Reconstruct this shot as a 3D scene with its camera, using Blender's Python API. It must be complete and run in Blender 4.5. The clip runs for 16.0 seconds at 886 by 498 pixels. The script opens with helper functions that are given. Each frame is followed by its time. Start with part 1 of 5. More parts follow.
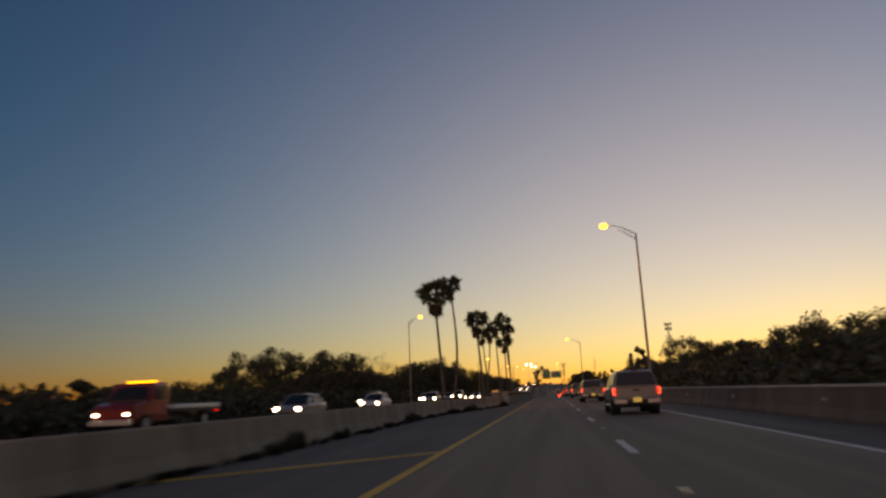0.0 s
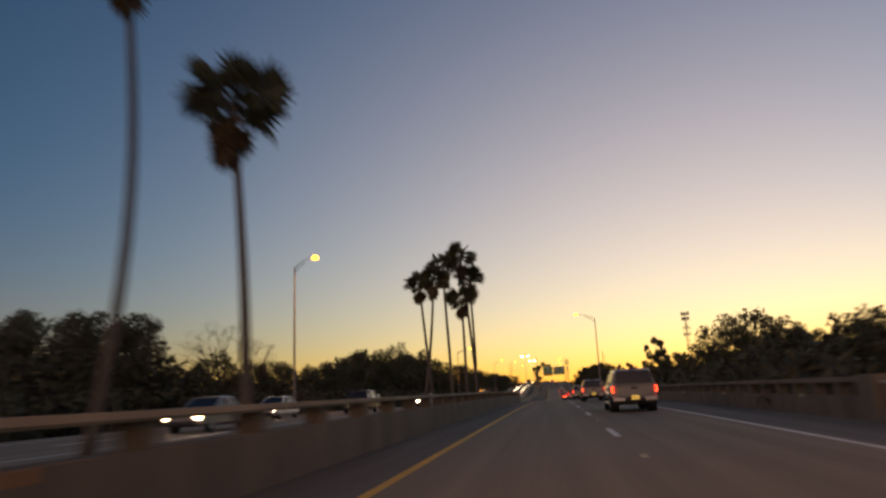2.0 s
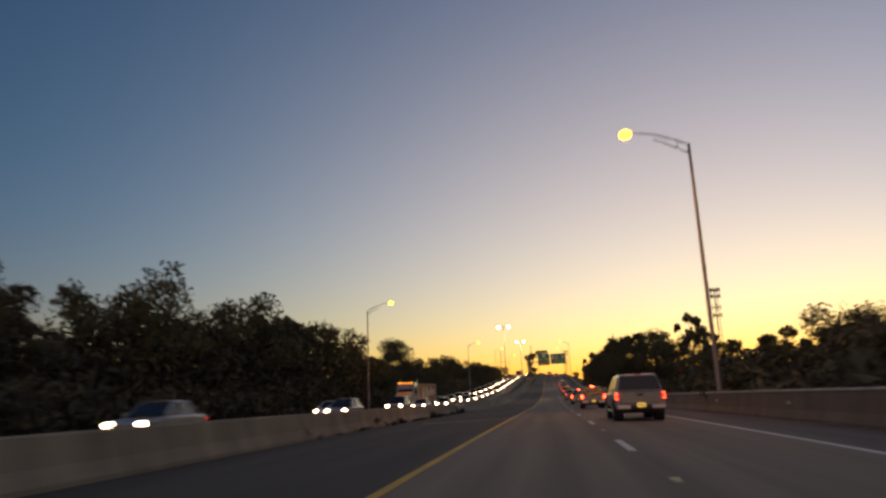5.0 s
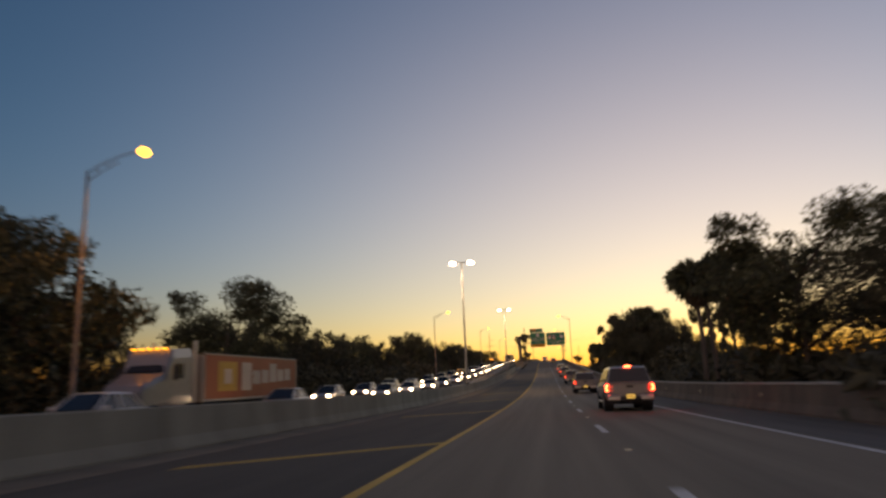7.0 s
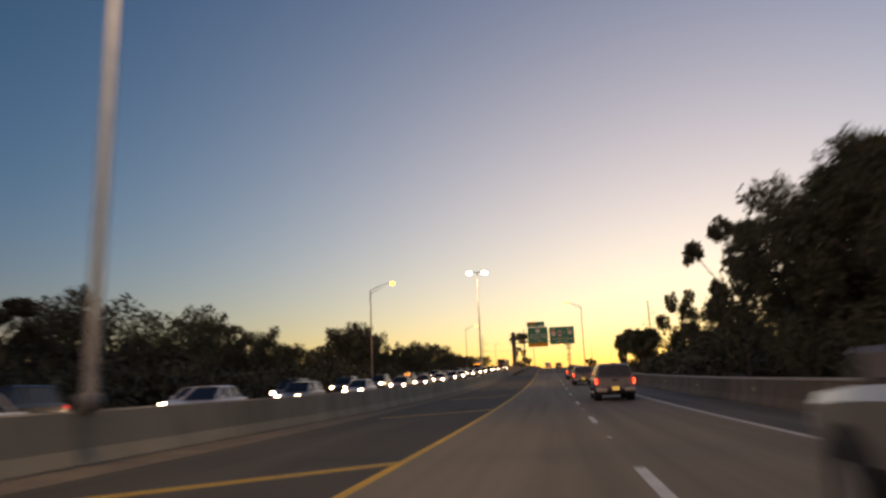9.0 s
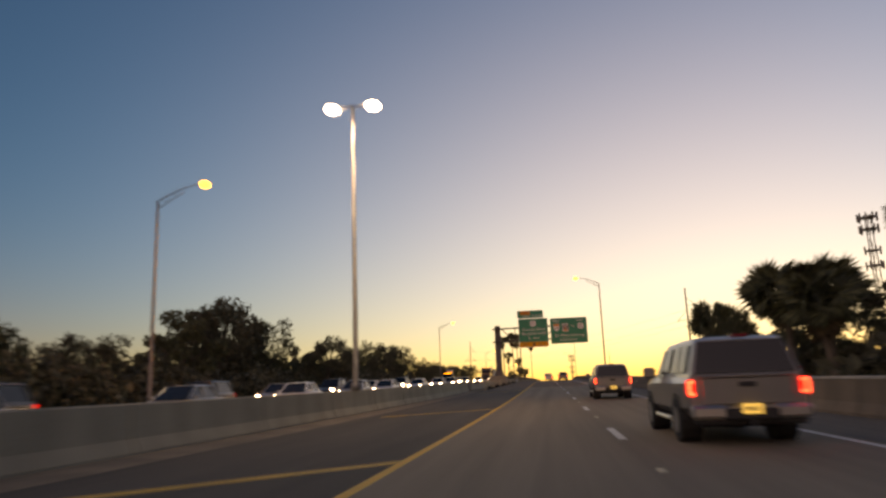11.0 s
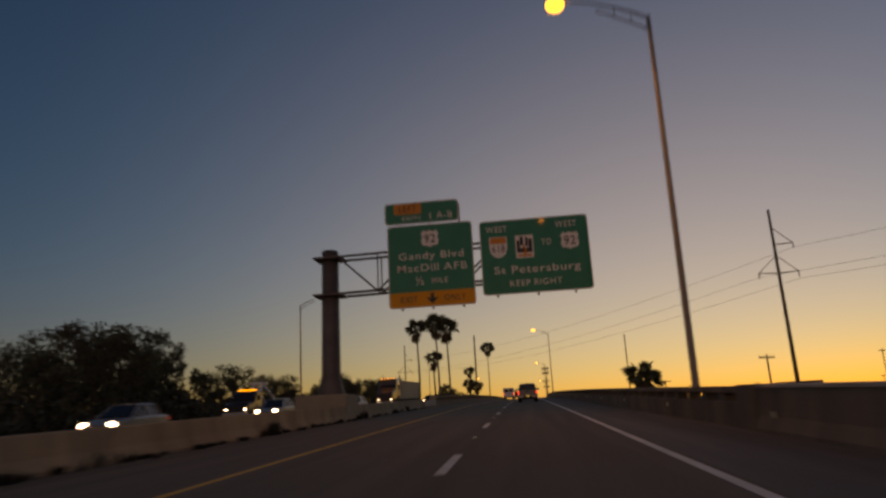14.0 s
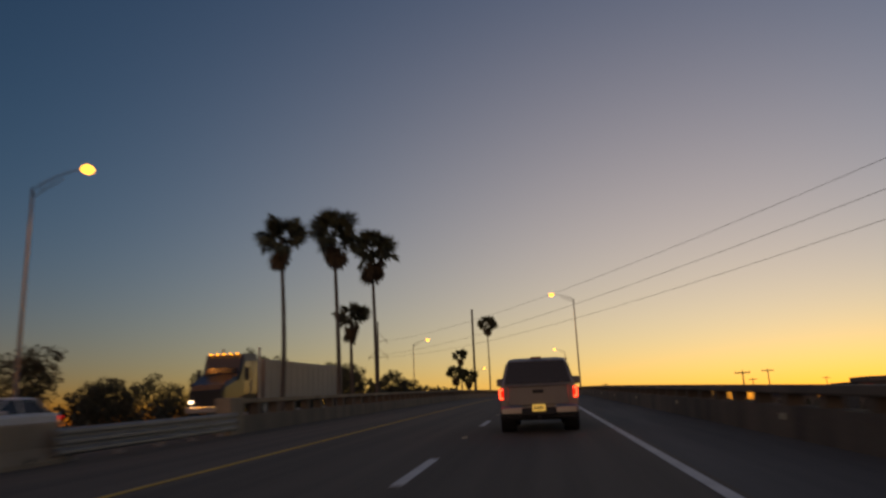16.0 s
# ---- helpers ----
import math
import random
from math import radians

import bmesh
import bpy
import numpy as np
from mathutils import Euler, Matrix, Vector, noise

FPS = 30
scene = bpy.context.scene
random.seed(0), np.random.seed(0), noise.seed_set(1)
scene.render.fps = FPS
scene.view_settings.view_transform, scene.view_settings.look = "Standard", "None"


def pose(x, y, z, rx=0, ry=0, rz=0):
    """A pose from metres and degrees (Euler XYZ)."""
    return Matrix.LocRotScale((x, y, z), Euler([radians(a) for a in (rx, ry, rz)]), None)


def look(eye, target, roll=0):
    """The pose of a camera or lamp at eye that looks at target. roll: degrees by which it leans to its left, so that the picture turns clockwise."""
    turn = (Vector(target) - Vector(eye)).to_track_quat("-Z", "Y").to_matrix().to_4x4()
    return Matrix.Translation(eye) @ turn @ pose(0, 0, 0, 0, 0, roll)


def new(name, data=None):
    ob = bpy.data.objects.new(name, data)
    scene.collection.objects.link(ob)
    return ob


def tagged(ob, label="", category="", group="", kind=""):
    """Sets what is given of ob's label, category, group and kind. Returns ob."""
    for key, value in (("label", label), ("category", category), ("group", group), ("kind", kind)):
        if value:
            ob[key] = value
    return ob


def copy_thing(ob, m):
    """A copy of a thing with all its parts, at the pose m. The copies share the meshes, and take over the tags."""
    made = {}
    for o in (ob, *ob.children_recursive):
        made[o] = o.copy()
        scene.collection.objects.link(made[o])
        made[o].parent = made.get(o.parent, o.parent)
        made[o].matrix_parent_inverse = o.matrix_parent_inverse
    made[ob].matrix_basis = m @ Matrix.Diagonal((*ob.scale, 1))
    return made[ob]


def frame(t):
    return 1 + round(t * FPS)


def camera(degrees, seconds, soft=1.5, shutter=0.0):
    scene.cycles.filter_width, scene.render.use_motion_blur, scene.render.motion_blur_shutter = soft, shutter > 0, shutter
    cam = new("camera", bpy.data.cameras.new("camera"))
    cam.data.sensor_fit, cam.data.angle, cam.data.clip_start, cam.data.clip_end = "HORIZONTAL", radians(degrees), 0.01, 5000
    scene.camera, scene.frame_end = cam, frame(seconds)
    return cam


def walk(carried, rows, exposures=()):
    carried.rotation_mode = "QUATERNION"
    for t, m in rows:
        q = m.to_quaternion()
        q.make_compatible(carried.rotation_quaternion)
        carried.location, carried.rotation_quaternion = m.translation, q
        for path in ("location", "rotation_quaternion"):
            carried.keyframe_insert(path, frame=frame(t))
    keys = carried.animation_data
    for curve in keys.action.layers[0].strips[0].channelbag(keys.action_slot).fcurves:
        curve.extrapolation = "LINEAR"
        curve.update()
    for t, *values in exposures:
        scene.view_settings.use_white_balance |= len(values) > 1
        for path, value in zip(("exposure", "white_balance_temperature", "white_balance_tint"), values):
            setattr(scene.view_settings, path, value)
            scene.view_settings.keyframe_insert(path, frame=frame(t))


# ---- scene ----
cam = camera(66.6, 16.0, soft=2.6, shutter=0.5)

# seconds, x, y, z, yaw, pitch, roll of the dashcam car's phone
ROWS = (
    (0, -1.35, 0.02, 1.13, 8.46, 12.14, -2.46),
    (0.5, -1.34, 14.17, 1.13, 8.40, 12.22, -2.30),
    (1, -1.34, 28.34, 1.13, 8.42, 12.24, -2.44),
    (1.5, -1.26, 42.47, 1.13, 8.53, 12.21, -2.75),
    (2, -1.33, 57.42, 1.13, 8.61, 12.06, -2.71),
    (2.5, -1.36, 72.36, 1.14, 8.52, 12.24, -2.61),
    (3, -1.40, 87.04, 1.13, 8.74, 12.17, -2.62),
    (3.5, -1.43, 101.45, 1.10, 8.63, 12.23, -2.79),
    (4.75, -1.44, 137.6, 0.80, 8.50, 11.70, -2.52),
    (6, -1.44, 173.58, 0.24, 8.41, 11.01, -2.25),
    (6.5, -1.43, 188.12, -0.06, 8.29, 10.72, -2.29),
    (7, -1.39, 202.71, -0.38, 8.26, 10.64, -2.25),
    (7.5, -1.27, 217.36, -0.69, 8.39, 10.58, -2.42),
    (8, -1.16, 232.00, -0.95, 8.59, 10.84, -2.54),
    (8.5, -1.18, 246.72, -1.13, 8.54, 11.23, -2.32),
    (9.75, -1.28, 282.0, -1.10, 8.66, 12.0, -2.05),
    (11, -1.37, 315.86, -0.57, 8.64, 12.72, -1.88),
    (11.5, -1.28, 329.00, -0.27, 7.91, 13.00, -1.95),
    (12, -1.02, 341.89, 0.08, 7.44, 13.51, -1.73),
    (12.5, -0.61, 354.66, 0.46, 6.73, 13.62, -1.68),
    (13, -0.11, 367.37, 0.86, 6.05, 13.97, -2.21),
    (13.5, 0.38, 380.00, 1.29, 6.02, 14.07, -2.75),
    (14, 0.84, 392.53, 1.72, 6.24, 14.04, -2.97),
    (14.5, 1.09, 404.92, 2.14, 6.51, 13.76, -2.92),
    (15, 1.28, 417.38, 2.57, 6.95, 13.99, -2.83),
    (15.5, 1.24, 430.20, 3.00, 7.35, 13.75, -2.78),
    (16, 1.09, 442.95, 3.40, 7.72, 13.41, -2.27),
)


def view(x, y, z, yaw, pitch, roll):
    a, b = radians(yaw), radians(pitch)
    ahead = Vector((-math.sin(a) * math.cos(b), math.cos(a) * math.cos(b), math.sin(b)))
    return look((x, y, z), Vector((x, y, z)) + ahead, roll)


walk(cam, [(r[0], view(*r[1:])) for r in ROWS],
     exposures=((0, 1.74, 12000, 28), (1, 2.12, 12800, 30), (2, 2.11, 12800, 30), (3.5, 2.15, 12500, 29), (6, 2.15, 12900, 30), (8.5, 2.35, 12500, 29), (11, 2.47, 14200, 30), (11.6, 2.37, 13700, 30), (12.5, 1.83, 12200, 28), (13.4, 1.78, 12800, 30), (14, 1.21, 13400, 32), (14.6, 1.37, 12800, 30), (15, 1.68, 12600, 30), (16, 1.51, 12300, 29)))

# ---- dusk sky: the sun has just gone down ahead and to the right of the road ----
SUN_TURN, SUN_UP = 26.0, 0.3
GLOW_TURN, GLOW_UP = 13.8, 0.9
world = bpy.data.worlds.new("dusk_sky")
scene.world = world
world.use_nodes = True
wn, wl = world.node_tree.nodes, world.node_tree.links
sky = wn.new("ShaderNodeTexSky")
sky.sky_type = "NISHITA"
sky.sun_disc = False
sky.sun_elevation = radians(SUN_UP)
sky.sun_rotation = radians(SUN_TURN)
sky.altitude = 0
sky.air_density, sky.dust_density, sky.ozone_density = 1.0, 0.1, 3.6


def sky_math(operation, source, value):
    node = wn.new("ShaderNodeMath")
    node.operation = operation
    wl.new(source, node.inputs[0])
    node.inputs[1].default_value = value
    return node.outputs[0]


def sky_mix(kind, a, b):
    node = wn.new("ShaderNodeMix")
    node.data_type, node.blend_type = "RGBA", kind
    node.inputs["Factor"].default_value = 1.0
    wl.new(a, node.inputs["A"])
    wl.new(b, node.inputs["B"])
    return node.outputs["Result"]


def sky_color(sources):
    node = wn.new("ShaderNodeCombineColor")
    for slot, source in enumerate(sources):
        wl.new(source, node.inputs[slot])
    return node.outputs[0]


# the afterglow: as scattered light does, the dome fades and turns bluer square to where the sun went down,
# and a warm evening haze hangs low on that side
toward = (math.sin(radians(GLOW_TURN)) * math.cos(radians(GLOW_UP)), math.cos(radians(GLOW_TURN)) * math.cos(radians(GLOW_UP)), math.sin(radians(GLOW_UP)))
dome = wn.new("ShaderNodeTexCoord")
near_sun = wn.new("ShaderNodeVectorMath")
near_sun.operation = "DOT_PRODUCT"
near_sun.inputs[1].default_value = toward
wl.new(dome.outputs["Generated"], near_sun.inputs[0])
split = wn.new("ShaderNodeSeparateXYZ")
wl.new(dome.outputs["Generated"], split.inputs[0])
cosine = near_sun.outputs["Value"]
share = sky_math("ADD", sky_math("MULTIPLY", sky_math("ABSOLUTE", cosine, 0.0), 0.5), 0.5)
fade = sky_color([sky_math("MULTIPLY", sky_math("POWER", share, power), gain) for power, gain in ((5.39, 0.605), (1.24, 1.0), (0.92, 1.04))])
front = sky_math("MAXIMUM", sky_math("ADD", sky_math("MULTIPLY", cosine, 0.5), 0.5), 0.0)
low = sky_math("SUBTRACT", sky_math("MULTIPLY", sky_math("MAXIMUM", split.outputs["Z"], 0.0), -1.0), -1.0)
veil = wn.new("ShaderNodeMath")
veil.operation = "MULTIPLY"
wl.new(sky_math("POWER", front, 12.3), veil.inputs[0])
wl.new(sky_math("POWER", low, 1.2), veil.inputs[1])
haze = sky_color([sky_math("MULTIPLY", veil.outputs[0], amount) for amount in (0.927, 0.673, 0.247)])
# added fill light: an unseen dusky pink arch opposite the sunset, brightening what faces it
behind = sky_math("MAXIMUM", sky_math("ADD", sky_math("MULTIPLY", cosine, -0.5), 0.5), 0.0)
fill_arch = wn.new("ShaderNodeMath")
fill_arch.operation = "MULTIPLY"
wl.new(sky_math("POWER", behind, 4.0), fill_arch.inputs[0])
wl.new(sky_math("POWER", low, 0.6), fill_arch.inputs[1])
pink_fill = sky_color([sky_math("MULTIPLY", fill_arch.outputs[0], amount) for amount in (0.95, 0.68, 0.5)])
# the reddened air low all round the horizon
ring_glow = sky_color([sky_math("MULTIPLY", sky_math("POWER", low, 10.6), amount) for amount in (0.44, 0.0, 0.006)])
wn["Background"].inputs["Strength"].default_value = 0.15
wl.new(sky_mix("ADD", sky_mix("ADD", sky_mix("MULTIPLY", sky.outputs[0], fade), haze), sky_mix("ADD", pink_fill, ring_glow)), wn["Background"].inputs["Color"])


# ---- materials ----
def mat(name, color, rough=0.8, metal=0.0, vary=0.25, scale=3.0, fine=40.0, bump=0.2, per_piece=0.0, tint=None, streak=None):
    m = bpy.data.materials.new(name)
    m.use_nodes = True
    n, l = m.node_tree.nodes, m.node_tree.links
    b = n["Principled BSDF"]
    b.inputs["Roughness"].default_value, b.inputs["Metallic"].default_value = rough, metal
    tc = n.new("ShaderNodeTexCoord")
    big, small = n.new("ShaderNodeTexNoise"), n.new("ShaderNodeTexNoise")
    big.inputs["Scale"].default_value, small.inputs["Scale"].default_value = scale, fine
    big.inputs["Detail"].default_value, small.inputs["Detail"].default_value = 5, 3
    for t in (big, small):
        l.new(tc.outputs["Object"], t.inputs["Vector"])
    if streak:
        stretch = n.new("ShaderNodeMapping")
        stretch.inputs["Scale"].default_value = streak
        l.new(tc.outputs["Object"], stretch.inputs["Vector"])
        l.new(stretch.outputs[0], big.inputs["Vector"])
    ramp = n.new("ShaderNodeMix")
    ramp.data_type = "RGBA"
    dark = [c * (1 - vary) for c in color]
    light = [min(1, c * (1 + vary)) for c in (tint or color)]
    ramp.inputs["A"].default_value, ramp.inputs["B"].default_value = (*dark, 1), (*light, 1)
    add = n.new("ShaderNodeMath")
    add.operation = "MULTIPLY_ADD"
    l.new(small.outputs["Fac"], add.inputs[0])
    add.inputs[1].default_value = 0.5
    shift = n.new("ShaderNodeMath")
    shift.operation = "MULTIPLY_ADD"
    l.new(big.outputs["Fac"], shift.inputs[0])
    shift.inputs[1].default_value, shift.inputs[2].default_value = 1.6, -0.55
    l.new(shift.outputs[0], add.inputs[2])
    last = add.outputs[0]
    if per_piece:
        info, mix = n.new("ShaderNodeObjectInfo"), n.new("ShaderNodeMath")
        mix.operation = "MULTIPLY_ADD"
        l.new(info.outputs["Random"], mix.inputs[0])
        mix.inputs[1].default_value = per_piece
        l.new(last, mix.inputs[2])
        last = mix.outputs[0]
    l.new(last, ramp.inputs["Factor"])
    l.new(ramp.outputs["Result"], b.inputs["Base Color"])
    if bump:
        bp = n.new("ShaderNodeBump")
        bp.inputs["Strength"].default_value, bp.inputs["Distance"].default_value = bump, 0.02
        l.new(small.outputs["Fac"], bp.inputs["Height"])
        l.new(bp.outputs["Normal"], b.inputs["Normal"])
    return m


def glow(name, color, strength):
    m = bpy.data.materials.new(name)
    m.use_nodes = True
    b = m.node_tree.nodes["Principled BSDF"]
    b.inputs["Base Color"].default_value = (*color, 1)
    b.inputs["Emission Color"].default_value = (*color, 1)
    b.inputs["Emission Strength"].default_value = strength * 0.37
    return m


def leafy(name, color, vary=0.4):
    m = mat(name, color, 0.75, 0, vary, 0.8, 9.0, 0)
    n, l = m.node_tree.nodes, m.node_tree.links
    geo, hsv = n.new("ShaderNodeNewGeometry"), n.new("ShaderNodeHueSaturation")
    src = n["Principled BSDF"].inputs["Base Color"].links[0].from_socket
    span = n.new("ShaderNodeMapRange")
    l.new(geo.outputs["Random Per Island"], span.inputs[0])
    span.inputs[3].default_value, span.inputs[4].default_value = 0.55, 1.4
    l.new(span.outputs[0], hsv.inputs["Value"])
    l.new(src, hsv.inputs["Color"])
    l.new(hsv.outputs[0], n["Principled BSDF"].inputs["Base Color"])
    return m


ASPHALT = mat("asphalt", (0.27, 0.21, 0.14), 0.85, 0, 0.32, 1.0, 30, 0.5, streak=(1.6, 0.035, 1.0))
BRIDGE_ASPHALT = mat("bridge_asphalt", (0.15, 0.115, 0.08), 0.88, 0, 0.32, 1.0, 30, 0.5, streak=(1.6, 0.035, 1.0))
SHOULDER = mat("shoulder_asphalt", (0.14, 0.126, 0.106), 0.9, 0, 0.4, 1.0, 25, 0.5, streak=(1.2, 0.08, 1.0))
NEW_ASPHALT = mat("newer_asphalt", (0.082, 0.07, 0.053), 0.9, 0, 0.35, 1.0, 25, 0.5, streak=(1.0, 0.08, 1.0))
CONCRETE = mat("barrier_concrete", (0.31, 0.27, 0.2), 0.85, 0, 0.3, 1.0, 14, 0.35, 0.25, streak=(0.6, 0.9, 0.35))
# Sky light on the parapet's top edge, put into a paler concrete.
SKYLIT_EDGE = mat("skylit_edge_concrete", (0.52, 0.47, 0.38), 0.7, 0, 0.3, 1.0, 14, 0.3)
OLD_CONCRETE = mat("weathered_concrete", (0.33, 0.25, 0.165), 0.9, 0, 0.45, 1.0, 12, 0.45, 0.3, streak=(0.8, 1.3, 0.4))
# Concrete with the shade of parapets and railings put into its base colour.
DARK_CONCRETE = mat("shade_toned_concrete", (0.18, 0.14, 0.1), 0.9, 0, 0.45, 1.0, 12, 0.45, 0.3, streak=(0.8, 1.1, 0.4))
YELLOW = mat("yellow_road_paint", (0.8, 0.42, 0.03), 0.65, 0, 0.25, 1.5, 30, 0.25)
WHITE = mat("white_road_paint", (0.72, 0.70, 0.64), 0.65, 0, 0.22, 1.5, 30, 0.25)
STEEL = mat("galvanised_steel", (0.33, 0.32, 0.30), 0.6, 0.6, 0.2, 3, 30, 0.1)
POLE = mat("aluminium_pole", (0.22, 0.215, 0.2), 0.6, 0.5, 0.2, 2, 20, 0.1)
PAINTED_POLE = mat("sign_column_steel", (0.13, 0.11, 0.098), 0.6, 0.3, 0.3, 1.2, 12, 0.2)
WOOD_POLE = mat("weathered_utility_pole", (0.13, 0.10, 0.075), 0.9, 0, 0.35, 2, 25, 0.4)
GRASS = mat("roadside_grass", (0.06, 0.065, 0.03), 0.95, 0, 0.4, 0.25, 6, 0.6)
TUFT = leafy("dry_tufts", (0.035, 0.03, 0.018))
LEAF = leafy("broad_leaves", (0.085, 0.092, 0.045))
LEAF_DARK = leafy("dark_leaves", (0.078, 0.078, 0.045))
FROND = leafy("palm_frond", (0.075, 0.085, 0.042))
SKIRT = leafy("dead_palm_frond", (0.12, 0.085, 0.045))
BARK = mat("bark", (0.10, 0.08, 0.06), 0.95, 0, 0.35, 2, 18, 0.6)
PALM_BARK = mat("palm_bark", (0.14, 0.115, 0.09), 0.95, 0, 0.3, 2, 14, 0.6)
GREEN_SIGN = mat("green_sign_sheeting", (0.0, 0.24, 0.145), 0.5, 0, 0.12, 1, 20, 0.03)
YELLOW_SIGN = mat("yellow_sign_sheeting", (0.85, 0.34, 0.015), 0.4, 0, 0.1, 1, 20, 0.03)
WHITE_SIGN = mat("white_sign_sheeting", (0.9, 0.89, 0.83), 0.4, 0, 0.08, 2, 20, 0.03)
ORANGE_SIGN = mat("orange_sign_sheeting", (0.80, 0.28, 0.04), 0.4, 0, 0.1, 2, 20, 0.03)
BLACK = mat("black_print", (0.015, 0.015, 0.015), 0.5, 0, 0.2, 3, 20, 0.03)
LAMP_WARM = glow("sodium_lamp", (1.0, 0.5, 0.07), 5)
LAMP_WHITE = glow("white_floodlight", (1.0, 0.97, 0.86), 12)
HEADLIGHT = glow("lit_headlight", (1.0, 0.95, 0.82), 14)
DIM_HEADLIGHT = glow("dipped_headlight", (1.0, 0.95, 0.82), 4)
AMBER = glow("amber_marker_light", (1.0, 0.4, 0.03), 3)
TAIL = glow("lit_tail_light", (1.0, 0.02, 0.015), 0.9)
for sheet in (GREEN_SIGN, YELLOW_SIGN, WHITE_SIGN, ORANGE_SIGN):
    shine = sheet.node_tree.nodes["Principled BSDF"].inputs
    shine["Specular IOR Level"].default_value, shine["Coat Weight"].default_value, shine["Coat Roughness"].default_value = 0.05, 0.35, 0.05
MARKER = mat("road_reflector", (0.85, 0.8, 0.55), 0.25, 0, 0.1, 5, 40, 0)


# ---- making things ----
def part(name, bm, material, parent=None, label="", smooth=False):
    me = bpy.data.meshes.new(name)
    bm.to_mesh(me)
    bm.free()
    me.materials.append(material)
    if smooth:
        me.shade_smooth()
    ob = new(name, me)
    ob.parent = parent
    if label:
        ob["label"] = label
    return ob


def shared(name, me, parent, m=None):
    ob = new(name, me)
    ob.parent = parent
    if m is not None:
        ob.matrix_basis = m
    return ob


def thing(name, label, category, group="", m=None, kind=""):
    ob = new(name)
    ob.empty_display_size = 0.2
    if m is not None:
        ob.matrix_basis = m
    return tagged(ob, label, category, group, kind)


def box(bm, x0, x1, y0, y1, z0, z1, bevel=0.0):
    vs = [bm.verts.new((x, y, z)) for x in (x0, x1) for y in (y0, y1) for z in (z0, z1)]
    fs = [bm.faces.new([vs[i] for i in q]) for q in ((0, 1, 3, 2), (4, 6, 7, 5), (0, 4, 5, 1), (2, 3, 7, 6), (0, 2, 6, 4), (1, 5, 7, 3))]
    if bevel:
        es = list({e for f in fs for e in f.edges})
        bmesh.ops.bevel(bm, geom=es, offset=bevel, segments=1, affect="EDGES")
    return bm


def ring(centre, ahead, r, seg, flat=1.0):
    a = Vector(ahead).normalized()
    side = a.cross(Vector((0, 0, 1))) if abs(a.z) < 0.8 else Vector((0, 1, 0)).cross(a)
    side.normalize()
    up = side.cross(a)
    return [Vector(centre) + side * r * math.cos(2 * math.pi * i / seg) + up * r * flat * math.sin(2 * math.pi * i / seg) for i in range(seg)]


def tube(bm, points, radii, seg=8):
    rows = []
    for i, p in enumerate(points):
        a = Vector(points[min(i + 1, len(points) - 1)]) - Vector(points[max(i - 1, 0)])
        rows.append([bm.verts.new(v) for v in ring(p, a, radii[i] if hasattr(radii, "__len__") else radii, seg)])
    skin(bm, rows)
    return bm


def skin(bm, rows, caps=True):
    for a, b in zip(rows, rows[1:]):
        for i in range(len(a)):
            j = (i + 1) % len(a)
            bm.faces.new((a[i], a[j], b[j], b[i]))
    if caps:
        bm.faces.new(rows[0][::-1])
        bm.faces.new(rows[-1])


# ---- the road's line: sideways drift and height along y ----
LINE_Y = (-400.0, -20.0, 60.0, 130.0, 190.0, 250.0, 310.0, 370.0, 430.0, 490.0, 550.0, 630.0, 830.0, 1500.0)
LINE_X = (0.0, 0.0, 0.0, 0.0, -0.05, -0.13, -0.08, -0.27, -0.66, -0.7, 0.0, 1.5, 7.0, 30.0)
LINE_Z = (0.0, 0.0, 0.0, -0.21, -1.24, -2.28, -1.83, -0.18, 1.85, 3.63, 5.1, 6.2, 4.0, 3.0)


def natural(ys, vs):
    n = len(ys)
    a, b = np.eye(n), np.zeros(n)
    for i in range(1, n - 1):
        h0, h1 = ys[i] - ys[i - 1], ys[i + 1] - ys[i]
        a[i, i - 1:i + 2] = h0, 2 * (h0 + h1), h1
        b[i] = 6 * ((vs[i + 1] - vs[i]) / h1 - (vs[i] - vs[i - 1]) / h0)
    return np.linalg.solve(a, b)


BEND_X, BEND_Z = natural(LINE_Y, LINE_X), natural(LINE_Y, LINE_Z)


def along(y, vs, ms):
    y = min(max(y, LINE_Y[0]), LINE_Y[-1])
    i = min(max(int(np.searchsorted(LINE_Y, y)) - 1, 0), len(LINE_Y) - 2)
    h = LINE_Y[i + 1] - LINE_Y[i]
    a = (LINE_Y[i + 1] - y) / h
    b = 1 - a
    return a * vs[i] + b * vs[i + 1] + ((a ** 3 - a) * ms[i] + (b ** 3 - b) * ms[i + 1]) * h * h / 6


def at(x, y, h=0.0):
    """A place x metres right of the lane line, h over the road."""
    return Vector((along(y, LINE_X, BEND_X) + x, y, along(y, LINE_Z, BEND_Z) + h))


def stand(x, y, h=0.0, turn=0.0, size=1.0):
    """The pose of a thing on the road, turned with it."""
    d = at(x, y + 1) - at(x, y - 1)
    rise, yaw = math.degrees(math.atan2(d.z, d.y)), math.degrees(math.atan2(-d.x, d.y))
    p = at(x, y, h)
    return Matrix.Translation(p) @ pose(0, 0, 0, rise, 0, yaw) @ pose(0, 0, 0, 0, 0, turn) @ Matrix.Scale(size, 4)


def plant(x, y, h=0.0, turn=0.0, size=1.0):
    return Matrix.Translation(at(x, y, h)) @ pose(0, 0, 0, 0, 0, turn) @ Matrix.Scale(size, 4)


def steps(y0, y1, step):
    n = max(1, round((y1 - y0) / step))
    return [y0 + (y1 - y0) * i / n for i in range(n + 1)]


